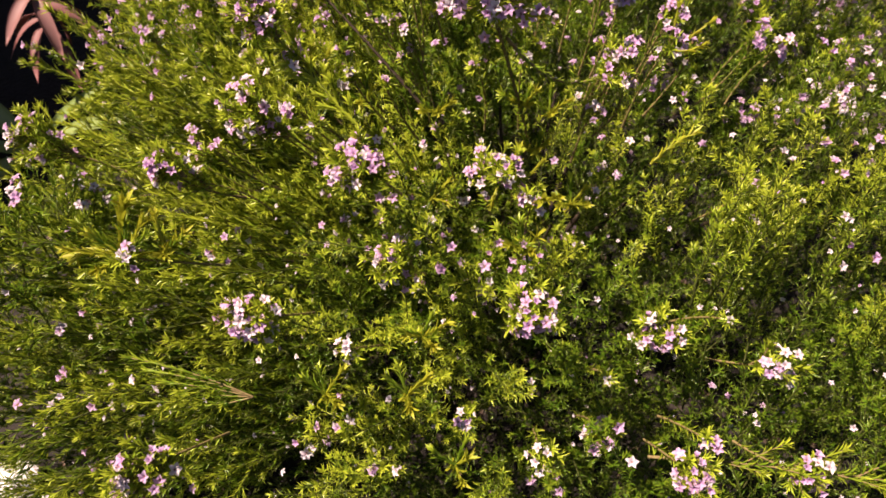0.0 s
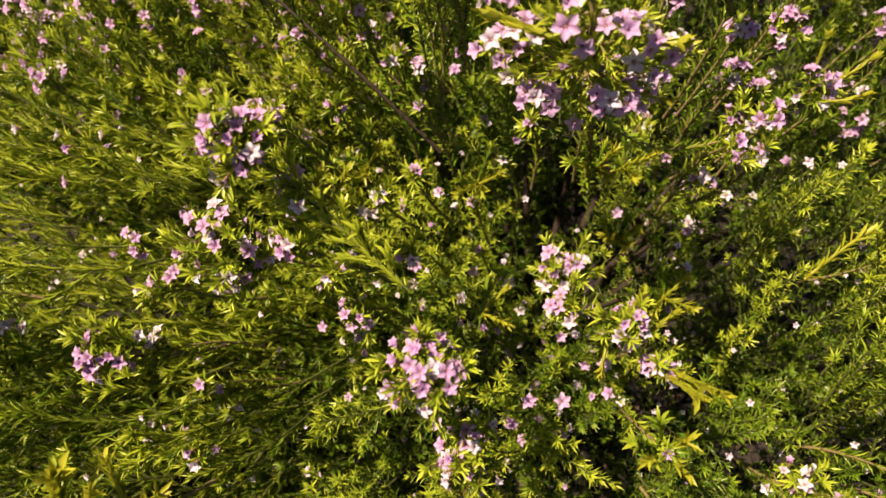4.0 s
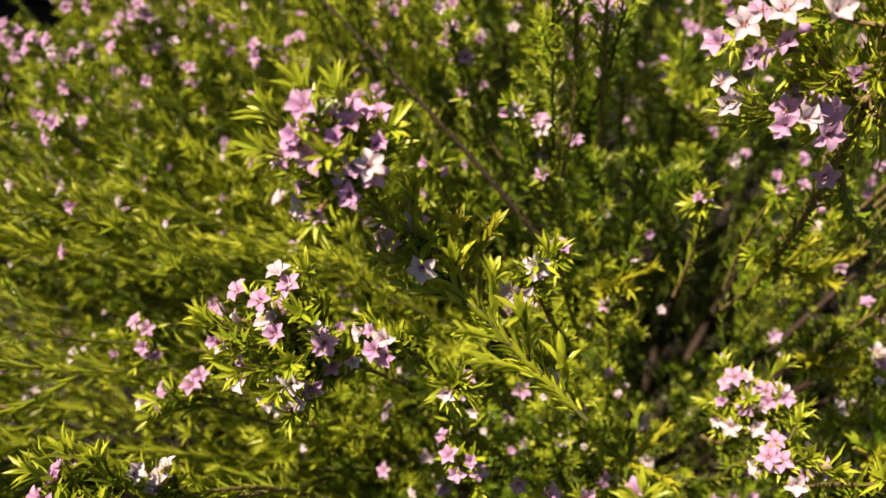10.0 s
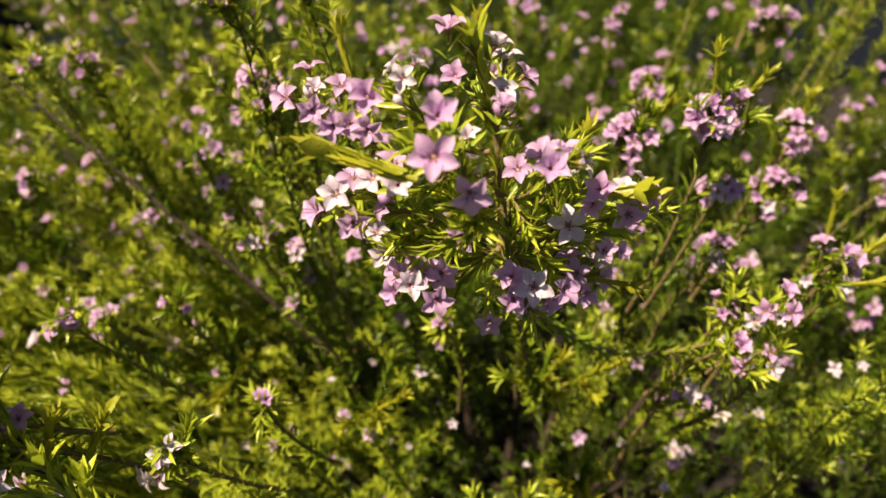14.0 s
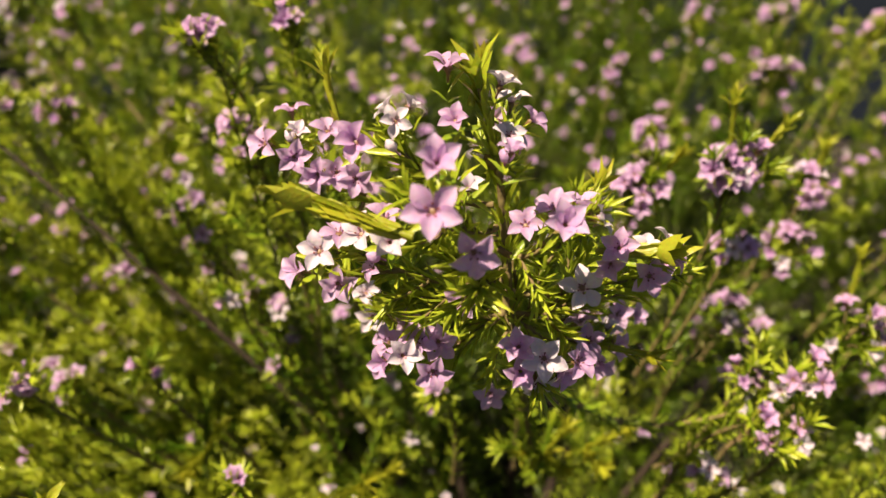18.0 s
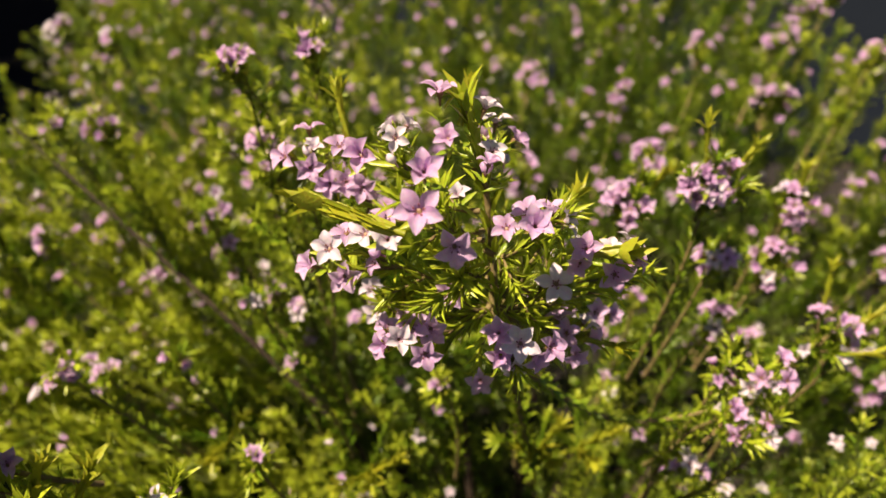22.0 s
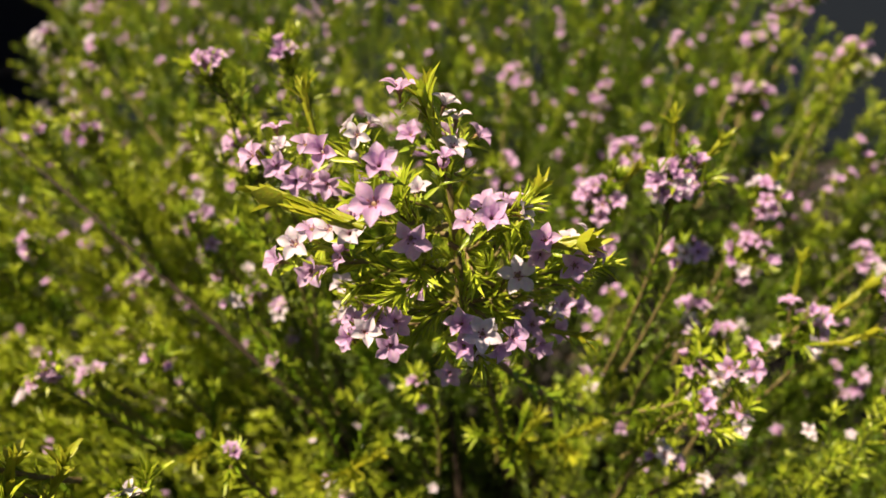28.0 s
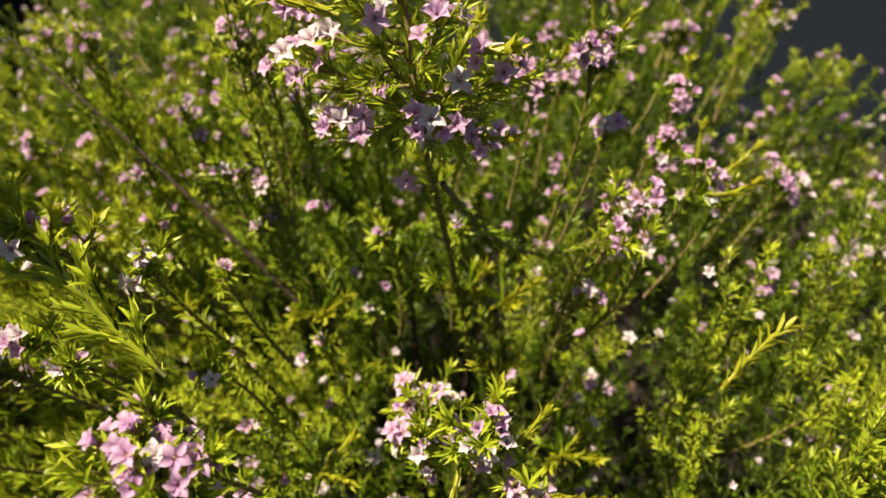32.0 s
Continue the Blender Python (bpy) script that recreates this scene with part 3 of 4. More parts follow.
def star_tuft(p, face, n=9, size=0.0068):
    """A star of leaves just below a flower."""
    x = unit(np.cross(face, [0.3, 0.5, 0.8]))
    y = np.cross(face, x)
    a = np.arange(n) * 2.4 + rng.random() * 6
    out = np.cos(a)[:, None] * x + np.sin(a)[:, None] * y
    lift = rng.uniform(-0.1, 0.9, n)[:, None]
    d = out + lift * face
    o = np.tile(p - face * 0.003, (n, 1)) - face * rng.uniform(0, 0.004, n)[:, None]
    return o, d, np.tile(face, (n, 1)), size * rng.uniform(0.7, 1.2, n), 0.0013 * rng.uniform(0.8, 1.2, n), rng.uniform(0.4, 1.0, n)


def spray(x, y, z, n, spread=0.012, pale=0.35, long=0.07, lean=3.0, tall=1.0, size=0.0041, sh=main):
    """A flowering twig that ends at the place given, with n flowers round its end."""
    TIPS.append((x, y, z))
    n = n if n < 3 else round(n * (1.5 if y > 0.05 else (3.0 if n > 6 else (2.3 if n > 4 else 1.6))))
    tall = max(tall, 1.35)
    lush = 0.6 if y > 0.05 and lean > 1.6 else 1.05
    spread *= 0.72 if y > 0.05 else 1.0
    tip = np.array((x, y, z))
    way = sh.way(tip, lean)
    pts = curve(tip - way * long, tip, rng.normal(0, 0.04, 3) * long, 8)
    curves = [(pts, 0.0010, 0.0005)]
    rows = [leaves_on(pts, 0.05, 0.0012, 0.0092, 38.0, 0.0013, end=0.97, young=lush, low=0.6)]
    spots = []
    for k in range(n):
        u = unit(rng.normal(0, 1, 3) + way * 0.5 + np.array([0, -0.3, 0.2])) if n > 1 else way
        off = u * spread * rng.uniform(0.55, 1.15) * (n > 1) + way * spread * (tall - 1.0) * rng.uniform(-1.4, 0.3)
        e = tip + off
        face = unit(u + way * 0.3 + np.array([-0.25, -0.45, 0.6]) + rng.normal(0, 0.25, 3))
        stem0 = tip - way * spread * rng.uniform(0.8, 1.6) + way * min(0.0, float(off @ way))
        q = curve(stem0, e - face * 0.0025, way * 0.001, 5)
        curves.append((q, 0.0006, 0.0004))
        rows.append(leaves_on(q, 0.15, 0.0011, 0.0070, 42.0, 0.0012, tuft=0, young=lush, low=0.4))
        rows.append(star_tuft(e, face, (5 if y > 0.05 else 6) if n > 4 else 10, 0.0080 if n < 3 else 0.0068))
        spots.append((e, face))
    for k in range(max(2, n // (4 if y > 0.05 else 3))):
        u = unit(rng.normal(0, 1, 3) + way * 0.4)
        q = curve(tip - way * spread * 1.5, tip + u * spread * 1.1, way * 0.001, 5)
        curves.append((q, 0.0006, 0.0003))
        rows.append(leaves_on(q, 0.1, 0.0012, 0.0094, 32.0, 0.0013, tuft=8, young=lush, low=0.4))
    ob = leafy_branch(sh, curves, rows)
    for e, face in spots:
        flower(ob, e, face, size * (1.12 if y > 0.05 else 1.02) * rng.uniform(0.9, 1.08), rng.random() < (0.03 if y > 0.05 else 0.18) + pale * 0.6)
    return ob


# the tall spray in the middle: each flower stands at its own place
HUB = np.array((0.006, 0.004, 0.428))
big_curves = [(curve((0.034, 0.085, 0.24), HUB, (0.004, -0.002, -0.01), 10), 0.0016, 0.0011),
              (curve(HUB, (-0.002, 0.013, 0.480), (0.002, 0.004, 0), 8), 0.0013, 0.0006)]
# high young and low lift leaf tone, painting light into the hub
big_rows = [leaves_on(big_curves[0][0], 0.15, 0.0011, 0.0085, 42.0, 0.0014, young=1.0, low=0.5), leaves_on(big_curves[1][0], 0.05, 0.0011, 0.0110, 22.0, 0.0018, young=1.3, low=1.0)]


def twig_to(x, y, z, root=0.0):
    """A side twig of the tall spray, from its stem to a group of flowers."""
    e = np.array((x, y, z))
    b = HUB + (np.array((-0.002, 0.013, 0.480)) - HUB) * root
    q = curve(b, e, (0, 0, -0.004), 7)
    big_curves.append((q, 0.0008, 0.0004))
    big_rows.append(leaves_on(q, 0.06, 0.0009, 0.0090, 33.0, 0.0010, tuft=7, young=1.1, low=0.9))
    for k in range(3):
        s = 0.25 + 0.22 * k
        p, d = along_curve(q, np.array([s]))
        w = unit(d[0] + rng.normal(0, 0.6, 3))
        t = curve(p[0], p[0] + w * rng.uniform(0.009, 0.015), rng.normal(0, 0.0006, 3), 4)
        big_curves.append((t, 0.0005, 0.0003))
        big_rows.append(leaves_on(t, 0.1, 0.0010, 0.0090, 27.0, 0.0010, tuft=6, young=1.1, low=0.9))


def bloom(x, y, z, fx, fy, fz, pale=False, size=0.0044):
    """One flower of the tall spray; fx, fy, fz: where it faces."""
    p, face = np.array((x, y, z)), unit(np.array((fx, fy, fz), float))
    f = flower(main.ob, p, face, size, pale, True)
    big_rows.append(star_tuft(p, face, 4, 0.0062))
    return f


twig_to(-0.037, 0.021, 0.457, 0.35)
twig_to(-0.017, 0.011, 0.466, 0.5)
twig_to(-0.010, -0.014, 0.470, 0.4)
twig_to(-0.004, -0.016, 0.459, 0.2)
twig_to(-0.026, 0.002, 0.447, 0.15)
twig_to(-0.025, 0.015, 0.413)
twig_to(-0.015, -0.006, 0.428)
twig_to(0.009, -0.008, 0.428)
twig_to(0.028, 0.006, 0.416)
twig_to(0.036, 0.021, 0.408)
twig_to(0.020, 0.002, 0.437)
twig_to(0.014, -0.006, 0.458, 0.3)
twig_to(0.035, 0.003, 0.442, 0.1)
twig_to(0.005, 0.018, 0.463, 0.7)
twig_to(-0.004, 0.000, 0.436)
for k in range(16):
    a, b = rng.uniform(-1.1, 1.25), rng.uniform(-0.5, 0.35)
    w = unit(np.array([math.sin(a), 0.55 * math.cos(a) + b, 0.8 * math.cos(a)]))
    o = HUB + np.array([0.004, 0.003, -0.008]) + w * rng.uniform(0.0, 0.010)
    t = curve(o, o + w * rng.uniform(0.012, 0.026), rng.normal(0, 0.0012, 3), 5)
    big_curves.append((t, 0.0006, 0.0003))
    big_rows.append(leaves_on(t, 0.05, 0.0013, 0.0080, 30.0, 0.0012, tuft=7, young=1.0, low=0.7))
# top
bloom(-0.0076, 0.0136, 0.4824, -0.00, 0.23, 0.97, False, 0.0050)
bloom(0.0025, 0.0134, 0.4785, 0.32, 0.19, 0.93, True, 0.0042)
bloom(0.0053, 0.0168, 0.4732, 0.11, 0.21, 0.97, True, 0.0042)
bloom(0.0028, 0.0281, 0.4628, 0.56, -0.49, 0.67, False, 0.0042)
bloom(0.0108, 0.0245, 0.4648, 0.77, -0.08, 0.63, False, 0.0042)
bloom(0.0045, 0.0107, 0.4688, 0.11, -0.27, 0.96, True, 0.0040)
bloom(0.0029, -0.0084, 0.4768, 0.22, 0.05, 0.97, False, 0.0032)
bloom(-0.0058, 0.0200, 0.4673, -0.34, -0.48, 0.81, False, 0.0042)
bloom(-0.0036, 0.0045, 0.4607, -0.01, -0.42, 0.91, True, 0.0038)
# upper left
bloom(-0.0461, 0.0200, 0.4620, -0.59, -0.55, 0.59, False, 0.0046)
bloom(-0.0398, 0.0168, 0.4608, 0.09, -0.89, 0.44, False, 0.0046)
bloom(-0.0415, 0.0281, 0.4653, -0.21, 0.43, 0.88, False, 0.0044)
bloom(-0.0333, 0.0238, 0.4627, 0.24, -0.20, 0.95, False, 0.0044)
bloom(-0.0248, 0.0026, 0.4725, -0.12, -0.66, 0.74, False, 0.0052)
bloom(-0.0349, 0.0154, 0.4574, -0.36, -0.85, 0.39, False, 0.0046)
bloom(-0.0312, 0.0172, 0.4565, -0.01, -0.85, 0.53, False, 0.0046)
bloom(-0.0266, 0.0129, 0.4578, 0.21, -0.93, 0.30, False, 0.0044)
bloom(-0.0396, 0.0224, 0.4629, 0.12, -0.20, 0.97, True, 0.0034)
bloom(-0.0177, 0.0086, 0.4735, -0.01, -0.71, 0.71, True, 0.0036)
bloom(-0.0154, 0.0139, 0.4738, 0.65, 0.38, 0.66, True, 0.0038)
bloom(-0.0191, 0.0125, 0.4735, -0.69, 0.26, 0.68, True, 0.0034)
# near middle
bloom(-0.0100, -0.0171, 0.4798, 0.09, -0.58, 0.81, False, 0.0052)
bloom(-0.0106, -0.0242, 0.4758, -0.12, -0.70, 0.70, False, 0.0054)
bloom(-0.0040, -0.0231, 0.4669, 0.09, -0.98, 0.16, False, 0.0050)
bloom(-0.0047, -0.0041, 0.4389, -0.01, -0.90, 0.44, False, 0.0048)
# left
bloom(-0.0336, -0.0002, 0.4487, -0.13, -0.60, 0.79, True, 0.0048)
bloom(-0.0297, 0.0023, 0.4512, 0.23, 0.01, 0.97, False, 0.0046)
bloom(-0.0249, 0.0007, 0.4524, -0.29, -0.49, 0.82, True, 0.0050)
bloom(-0.0185, -0.0097, 0.4584, 0.04, -0.71, 0.71, True, 0.0048)
bloom(-0.0208, 0.0074, 0.4512, 0.11, -0.11, 0.99, False, 0.0048)
bloom(-0.0382, -0.0006, 0.4439, -0.70, -0.43, 0.57, False, 0.0046)
bloom(-0.0301, -0.0037, 0.4433, -0.01, -0.87, 0.49, False, 0.0048)
bloom(-0.0226, -0.0020, 0.4459, -0.70, -0.39, 0.61, False, 0.0034)
bloom(-0.0273, 0.0195, 0.4194, -0.12, -0.42, 0.90, True, 0.0044)
bloom(-0.0255, 0.0146, 0.4164, -0.01, -0.85, 0.53, True, 0.0048)
# lower left
bloom(-0.0139, -0.0100, 0.4330, 0.10, -0.53, 0.84, False, 0.0046)
bloom(-0.0170, -0.0134, 0.4321, 0.22, -0.59, 0.77, True, 0.0046)
bloom(-0.0197, -0.0089, 0.4313, -0.56, -0.39, 0.73, False, 0.0044)
bloom(-0.0202, -0.0128, 0.4296, -0.58, -0.75, 0.31, False, 0.0044)
bloom(-0.0108, -0.0149, 0.4292, -0.01, -0.94, 0.34, False, 0.0046)
bloom(-0.0096, -0.0089, 0.4316, 0.15, -0.84, 0.53, False, 0.0048)
bloom(-0.0159, -0.0018, 0.4304, -0.12, -0.62, 0.77, False, 0.0036)
# lower middle
bloom(0.0065, -0.0140, 0.4350, -0.17, -0.62, 0.77, False, 0.0048)
bloom(0.0069, -0.0159, 0.4301, -0.07, -0.87, 0.49, False, 0.0046)
bloom(0.0114, -0.0162, 0.4340, -0.01, -0.71, 0.71, True, 0.0052)
bloom(0.0145, -0.0165, 0.4305, 0.52, -0.85, 0.07, False, 0.0044)
bloom(0.0104, -0.0167, 0.4276, 0.10, -0.99, -0.11, True, 0.0042)
bloom(0.0183, -0.0151, 0.4318, 0.56, -0.49, 0.67, False, 0.0046)
bloom(0.0033, 0.0022, 0.4020, -0.12, -0.89, 0.44, False, 0.0046)
# right
bloom(0.0256, 0.0035, 0.4189, -0.25, -0.67, 0.69, False, 0.0044)
bloom(0.0318, 0.0040, 0.4164, 0.43, -0.74, 0.51, False, 0.0046)
bloom(0.0277, -0.0004, 0.4156, 0.10, -0.97, 0.21, False, 0.0044)
bloom(0.0242, 0.0073, 0.4203, -0.22, 0.32, 0.92, False, 0.0044)
bloom(0.0313, 0.0094, 0.4167, 0.33, 0.17, 0.93, True, 0.0042)
bloom(0.0354, 0.0172, 0.4141, 0.10, -0.63, 0.77, False, 0.0046)
bloom(0.0202, -0.0030, 0.4409, -0.01, -0.78, 0.62, True, 0.0052)
bloom(0.0129, -0.0121, 0.4639, 0.04, -0.63, 0.78, False, 0.0056)
bloom(0.0170, -0.0055, 0.4626, 0.23, 0.30, 0.93, False, 0.0046)
bloom(0.0120, -0.0063, 0.4631, -0.34, -0.25, 0.91, False, 0.0046)
bloom(0.0195, -0.0082, 0.4625, 0.79, -0.31, 0.53, True, 0.0042)
bloom(0.0263, -0.0033, 0.4516, -0.22, -0.61, 0.76, False, 0.0046)
bloom(0.0255, -0.0021, 0.4468, -0.45, -0.81, 0.37, False, 0.0042)
bloom(0.0339, -0.0023, 0.4436, -0.07, -0.84, 0.53, False, 0.0048)
bloom(0.0371, 0.0017, 0.4439, 0.46, -0.43, 0.78, False, 0.0044)
bloom(0.0366, -0.0011, 0.4515, 0.57, 0.19, 0.80, True, 0.0040)
bloom(0.0323, -0.0014, 0.4494, -0.12, -0.11, 0.99, True, 0.0040)
bloom(0.0396, 0.0015, 0.4453, 0.93, -0.20, 0.30, False, 0.0040)
bloom(0.0082, 0.0024, 0.4531, -0.24, -0.50, 0.83, False, 0.0044)
bloom(0.0408, 0.0199, 0.4111, 0.52, -0.60, 0.61, False, 0.0040)


def bud(x, y, z, size, mat):
    """A closed flower bud: a ribbed, pointed drop on a short stalk."""
    rings = [(-1.5, 0.12), (-0.7, 0.16), (-0.5, 0.55), (0.0, 0.80), (0.5, 0.66), (0.85, 0.30), (1.05, 0.05)]
    v = [(r * (1 + 0.10 * math.cos(5 * a)) * math.cos(a), r * (1 + 0.10 * math.cos(5 * a)) * math.sin(a), h) for h, r in rings for a in np.arange(10) * math.pi / 5]
    f = [(10 * i + k, 10 * i + (k + 1) % 10, 10 * i + 10 + (k + 1) % 10, 10 * i + 10 + k) for i in range(6) for k in range(10)]
    me = mesh_of("bud", np.array(v), f, np.repeat([0, 0, 0.2, 0.5, 0.7, 0.9, 1], 10), mat)
    ob = part("bud", me, main.ob, "closed flower bud")
    ob.matrix_basis = facing((x, y, z), np.array((x, y, z)) - HUB + rng.normal(0, 0.01, 3), size)


bud(-0.0375, 0.0175, 0.4600, 0.0011, LEAF)
bud(-0.0360, 0.0165, 0.4590, 0.0011, LEAF)
bud(-0.0385, 0.0190, 0.4580, 0.0010, LEAF)
bud(-0.0185, 0.0070, 0.4690, 0.0016, WHITE)
bud(-0.0410, 0.0230, 0.4620, 0.0019, WHITE)
bud(0.0025, -0.0050, 0.4740, 0.0018, PINK)
bud(0.0240, -0.0020, 0.4400, 0.0013, LEAF)
bud(0.0080, 0.0160, 0.4640, 0.0015, WHITE)
bud(-0.0220, -0.0060, 0.4520, 0.0017, PINK)
bud(0.0200, -0.0080, 0.4620, 0.0014, WHITE)

leafy_branch(main, big_curves, big_rows, "tall flowering branch standing out of the shrub")
shoot(main.ob, (-0.014, -0.018, 0.466), (-0.040, -0.010, 0.471), 0.0034, 0.012, 3.0)
shoot(main.ob, (0.022, -0.002, 0.450), (0.041, -0.006, 0.453), 0.0031, 0.010, 8.0)
shoot(main.ob, (0.030, 0.000, 0.420), (0.042, -0.007, 0.423), 0.0018, 0.008, 9.0)
shoot(main.ob, (-0.003, 0.014, 0.474), (0.000, 0.018, 0.486), 0.0018, 0.007)
shoot(main.ob, (0.020, 0.012, 0.443), (0.029, 0.022, 0.456), 0.0018, 0.008)
shoot(main.ob, (-0.031, 0.026, 0.462), (-0.035, 0.034, 0.478), 0.0016, 0.008)

# flowering twigs round it
spray(-0.128, -0.042, 0.438, 9, 0.013, 0.05)
spray(-0.107, -0.044, 0.414, 2, 0.006, 0.0)
spray(-0.149, -0.042, 0.368, 10, 0.020, 0.5)
spray(-0.116, -0.040, 0.369, 3, 0.009, 0.3)
spray(-0.100, -0.057, 0.372, 2, 0.004, 0.0)
spray(-0.155, 0.003, 0.312, 3, 0.009, 0.3)
spray(-0.194, -0.033, 0.318, 4, 0.011, 0.7)
spray(-0.070, -0.024, 0.339, 2, 0.005, 1.0)
spray(-0.034, 0.020, 0.271, 1, 0.0, 0.5)
spray(-0.039, 0.035, 0.298, 1, 0.0, 0.3)
spray(-0.068, 0.006, 0.359, 2, 0.003, 0.0)
spray(-0.069, 0.070, 0.338, 1, 0.0, 0.0)
spray(-0.009, 0.049, 0.347, 2, 0.003, 0.0)
spray(-0.080, -0.031, 0.391, 3, 0.006, 0.9)
spray(0.010, -0.012, 0.306, 7, 0.014, 0.5)
spray(0.008, -0.049, 0.327, 5, 0.012, 0.4)
spray(0.029, -0.070, 0.356, 6, 0.011, 0.35)
spray(0.042, -0.086, 0.344, 4, 0.007, 0.2)
shoot(main.ob, (0.042, -0.085, 0.342), (0.050, -0.111, 0.374), 0.0026, 0.010, 8.0)
shoot(main.ob, (0.044, -0.084, 0.343), (0.059, -0.110, 0.375), 0.0026, 0.010, 8.0)
shoot(main.ob, (0.026, -0.066, 0.350), (0.033, -0.062, 0.372), 0.0020, 0.009, 9.0)
shoot(main.ob, (0.036, -0.072, 0.350), (0.050, -0.066, 0.366), 0.0020, 0.009, 9.0)
shoot(main.ob, (0.020, -0.075, 0.345), (0.016, -0.090, 0.340), 0.0018, 0.008, 9.0)
spray(-0.057, -0.107, 0.386, 11, 0.014, 0.05)
spray(-0.040, -0.120, 0.318, 9, 0.016, 0.5, tall=1.5)
spray(-0.196, -0.088, 0.353, 7, 0.012, 0.1)
spray(-0.183, -0.078, 0.332, 4, 0.009, 0.6)
spray(-0.163, -0.074, 0.280, 2, 0.006, 0.0)
spray(-0.188, -0.063, 0.257, 2, 0.006, 0.3)
spray(0.049, -0.160, 0.330, 11, 0.015, 0.3, tall=1.6)
spray(0.134, -0.116, 0.265, 10, 0.012, 0.5, tall=2.4)
spray(0.204, -0.132, 0.262, 6, 0.013, 0.6)
spray(-0.115, -0.179, 0.328, 12, 0.016, 0.1, tall=1.6)
spray(-0.066, -0.163, 0.277, 4, 0.009, 0.8)
spray(0.009, -0.181, 0.236, 3, 0.006, 0.3)
spray(0.244, 0.177, 0.297, 10, 0.014, 0.3, tall=1.8)
spray(0.294, 0.140, 0.268, 8, 0.016, 0.6)
spray(-0.324, -0.045, 0.330, 9, 0.018, 0.3)
spray(0.101, -0.166, 0.209, 5, 0.010, 0.8)
spray(0.162, -0.185, 0.252, 3, 0.006, 0.5)
spray(0.204, 0.015, 0.281, 1, 0.0, 0.6)
spray(-0.155, -0.265, 0.298, 10, 0.016, 0.3)
spray(0.150, -0.205, 0.249, 7, 0.012, 0.3)
spray(0.218, -0.196, 0.248, 5, 0.012, 0.2)
spray(0.062, -0.206, 0.249, 4, 0.008, 0.9)
spray(0.171, -0.115, 0.283, 1, 0.0, 0.5)
# the lens stays focused at the distance of this flower
lone = spray(0.099, -0.155, 0.262, 1, 0.0, 0.5)
cam.data.dof.focus_object = [c for c in lone.children if c.name.startswith("flower")][0]
# behind the tall spray
spray(-0.056, 0.108, 0.456, 3, 0.005, 0.1, 0.13, 1.5)
spray(-0.078, 0.092, 0.455, 4, 0.007, 0.1, 0.14, 1.5)
spray(-0.073, 0.100, 0.418, 6, 0.012, 0.1, 0.10, 1.5, tall=1.6)
spray(-0.175, 0.178, 0.387, 8, 0.011, 0.0, 0.10, 1.6)
spray(-0.190, 0.163, 0.397, 2, 0.005, 0.0, 0.10, 1.6)
spray(-0.212, 0.287, 0.390, 4, 0.009, 0.9)
spray(-0.268, 0.338, 0.376, 6, 0.012, 1.2)
spray(-0.285, 0.350, 0.368, 6, 0.012, 1.2)
spray(-0.240, 0.310, 0.360, 3, 0.012, 0.9)
spray(0.250, 0.293, 0.380, 7, 0.013, 0.1, 0.09, 1.5)
spray(-0.118, 0.152, 0.357, 2, 0.005, 0.1)
spray(-0.210, 0.156, 0.336, 3, 0.008, 0.1)
spray(-0.111, 0.123, 0.371, 2, 0.006, 0.1)
spray(-0.082, 0.081, 0.364, 2, 0.006, 0.1)
spray(-0.126, 0.104, 0.250, 1, 0.0, 0.1)
spray(-0.144, 0.040, 0.364, 3, 0.006, 0.1)
spray(-0.173, 0.098, 0.303, 3, 0.009, 0.1)
spray(0.060, 0.090, 0.403, 9, 0.012, 0.15)
spray(0.091, 0.181, 0.370, 8, 0.012, 0.3)
spray(0.080, 0.070, 0.424, 14, 0.011, 0.05, 0.10, 2.0, tall=1.5)
spray(0.092, 0.078, 0.388, 6, 0.009, 0.1, tall=1.3)
spray(0.138, 0.122, 0.384, 8, 0.010, 0.2, 0.09, 2.0)
spray(0.135, 0.119, 0.356, 9, 0.013, 0.25)
spray(0.177, 0.253, 0.368, 11, 0.014, 0.1)
spray(0.102, 0.083, 0.347, 3, 0.006, 0.3)
spray(0.086, 0.034, 0.373, 3, 0.005, 0.0)
spray(0.094, 0.027, 0.382, 4, 0.009, 0.1)
spray(0.097, 0.018, 0.366, 2, 0.004, 0.2)
spray(0.083, 0.017, 0.370, 3, 0.008, 0.25)
spray(0.081, 0.030, 0.331, 3, 0.006, 0.6)
spray(0.130, 0.055, 0.372, 6, 0.011, 0.15, 0.09, 2.5)
spray(0.146, 0.062, 0.360, 3, 0.008, 0.1)
spray(-0.070, 0.093, 0.346, 2, 0.004, 0.1)
spray(-0.081, 0.098, 0.352, 2, 0.004, 0.1)
spray(-0.122, 0.160, 0.361, 2, 0.005, 0.1)
spray(-0.107, 0.127, 0.357, 2, 0.005, 0.1)
spray(-0.105, 0.123, 0.340, 1, 0.0, 0.0)
spray(-0.102, 0.134, 0.287, 1, 0.0, 0.0)
spray(-0.069, 0.099, 0.327, 2, 0.004, 0.0)
spray(-0.120, 0.089, 0.305, 1, 0.0, 0.4)
spray(-0.115, 0.065, 0.344, 2, 0.004, 0.1)
spray(-0.155, 0.079, 0.319, 3, 0.006, 0.1)
spray(-0.202, 0.182, 0.275, 2, 0.005, 0.1)
spray(-0.079, 0.035, 0.291, 1, 0.0, 0.5)
spray(-0.094, -0.048, 0.316, 4, 0.010, 0.8)
spray(-0.249, 0.014, 0.271, 2, 0.005, 0.5)
spray(-0.224, 0.000, 0.302, 3, 0.008, 0.4)
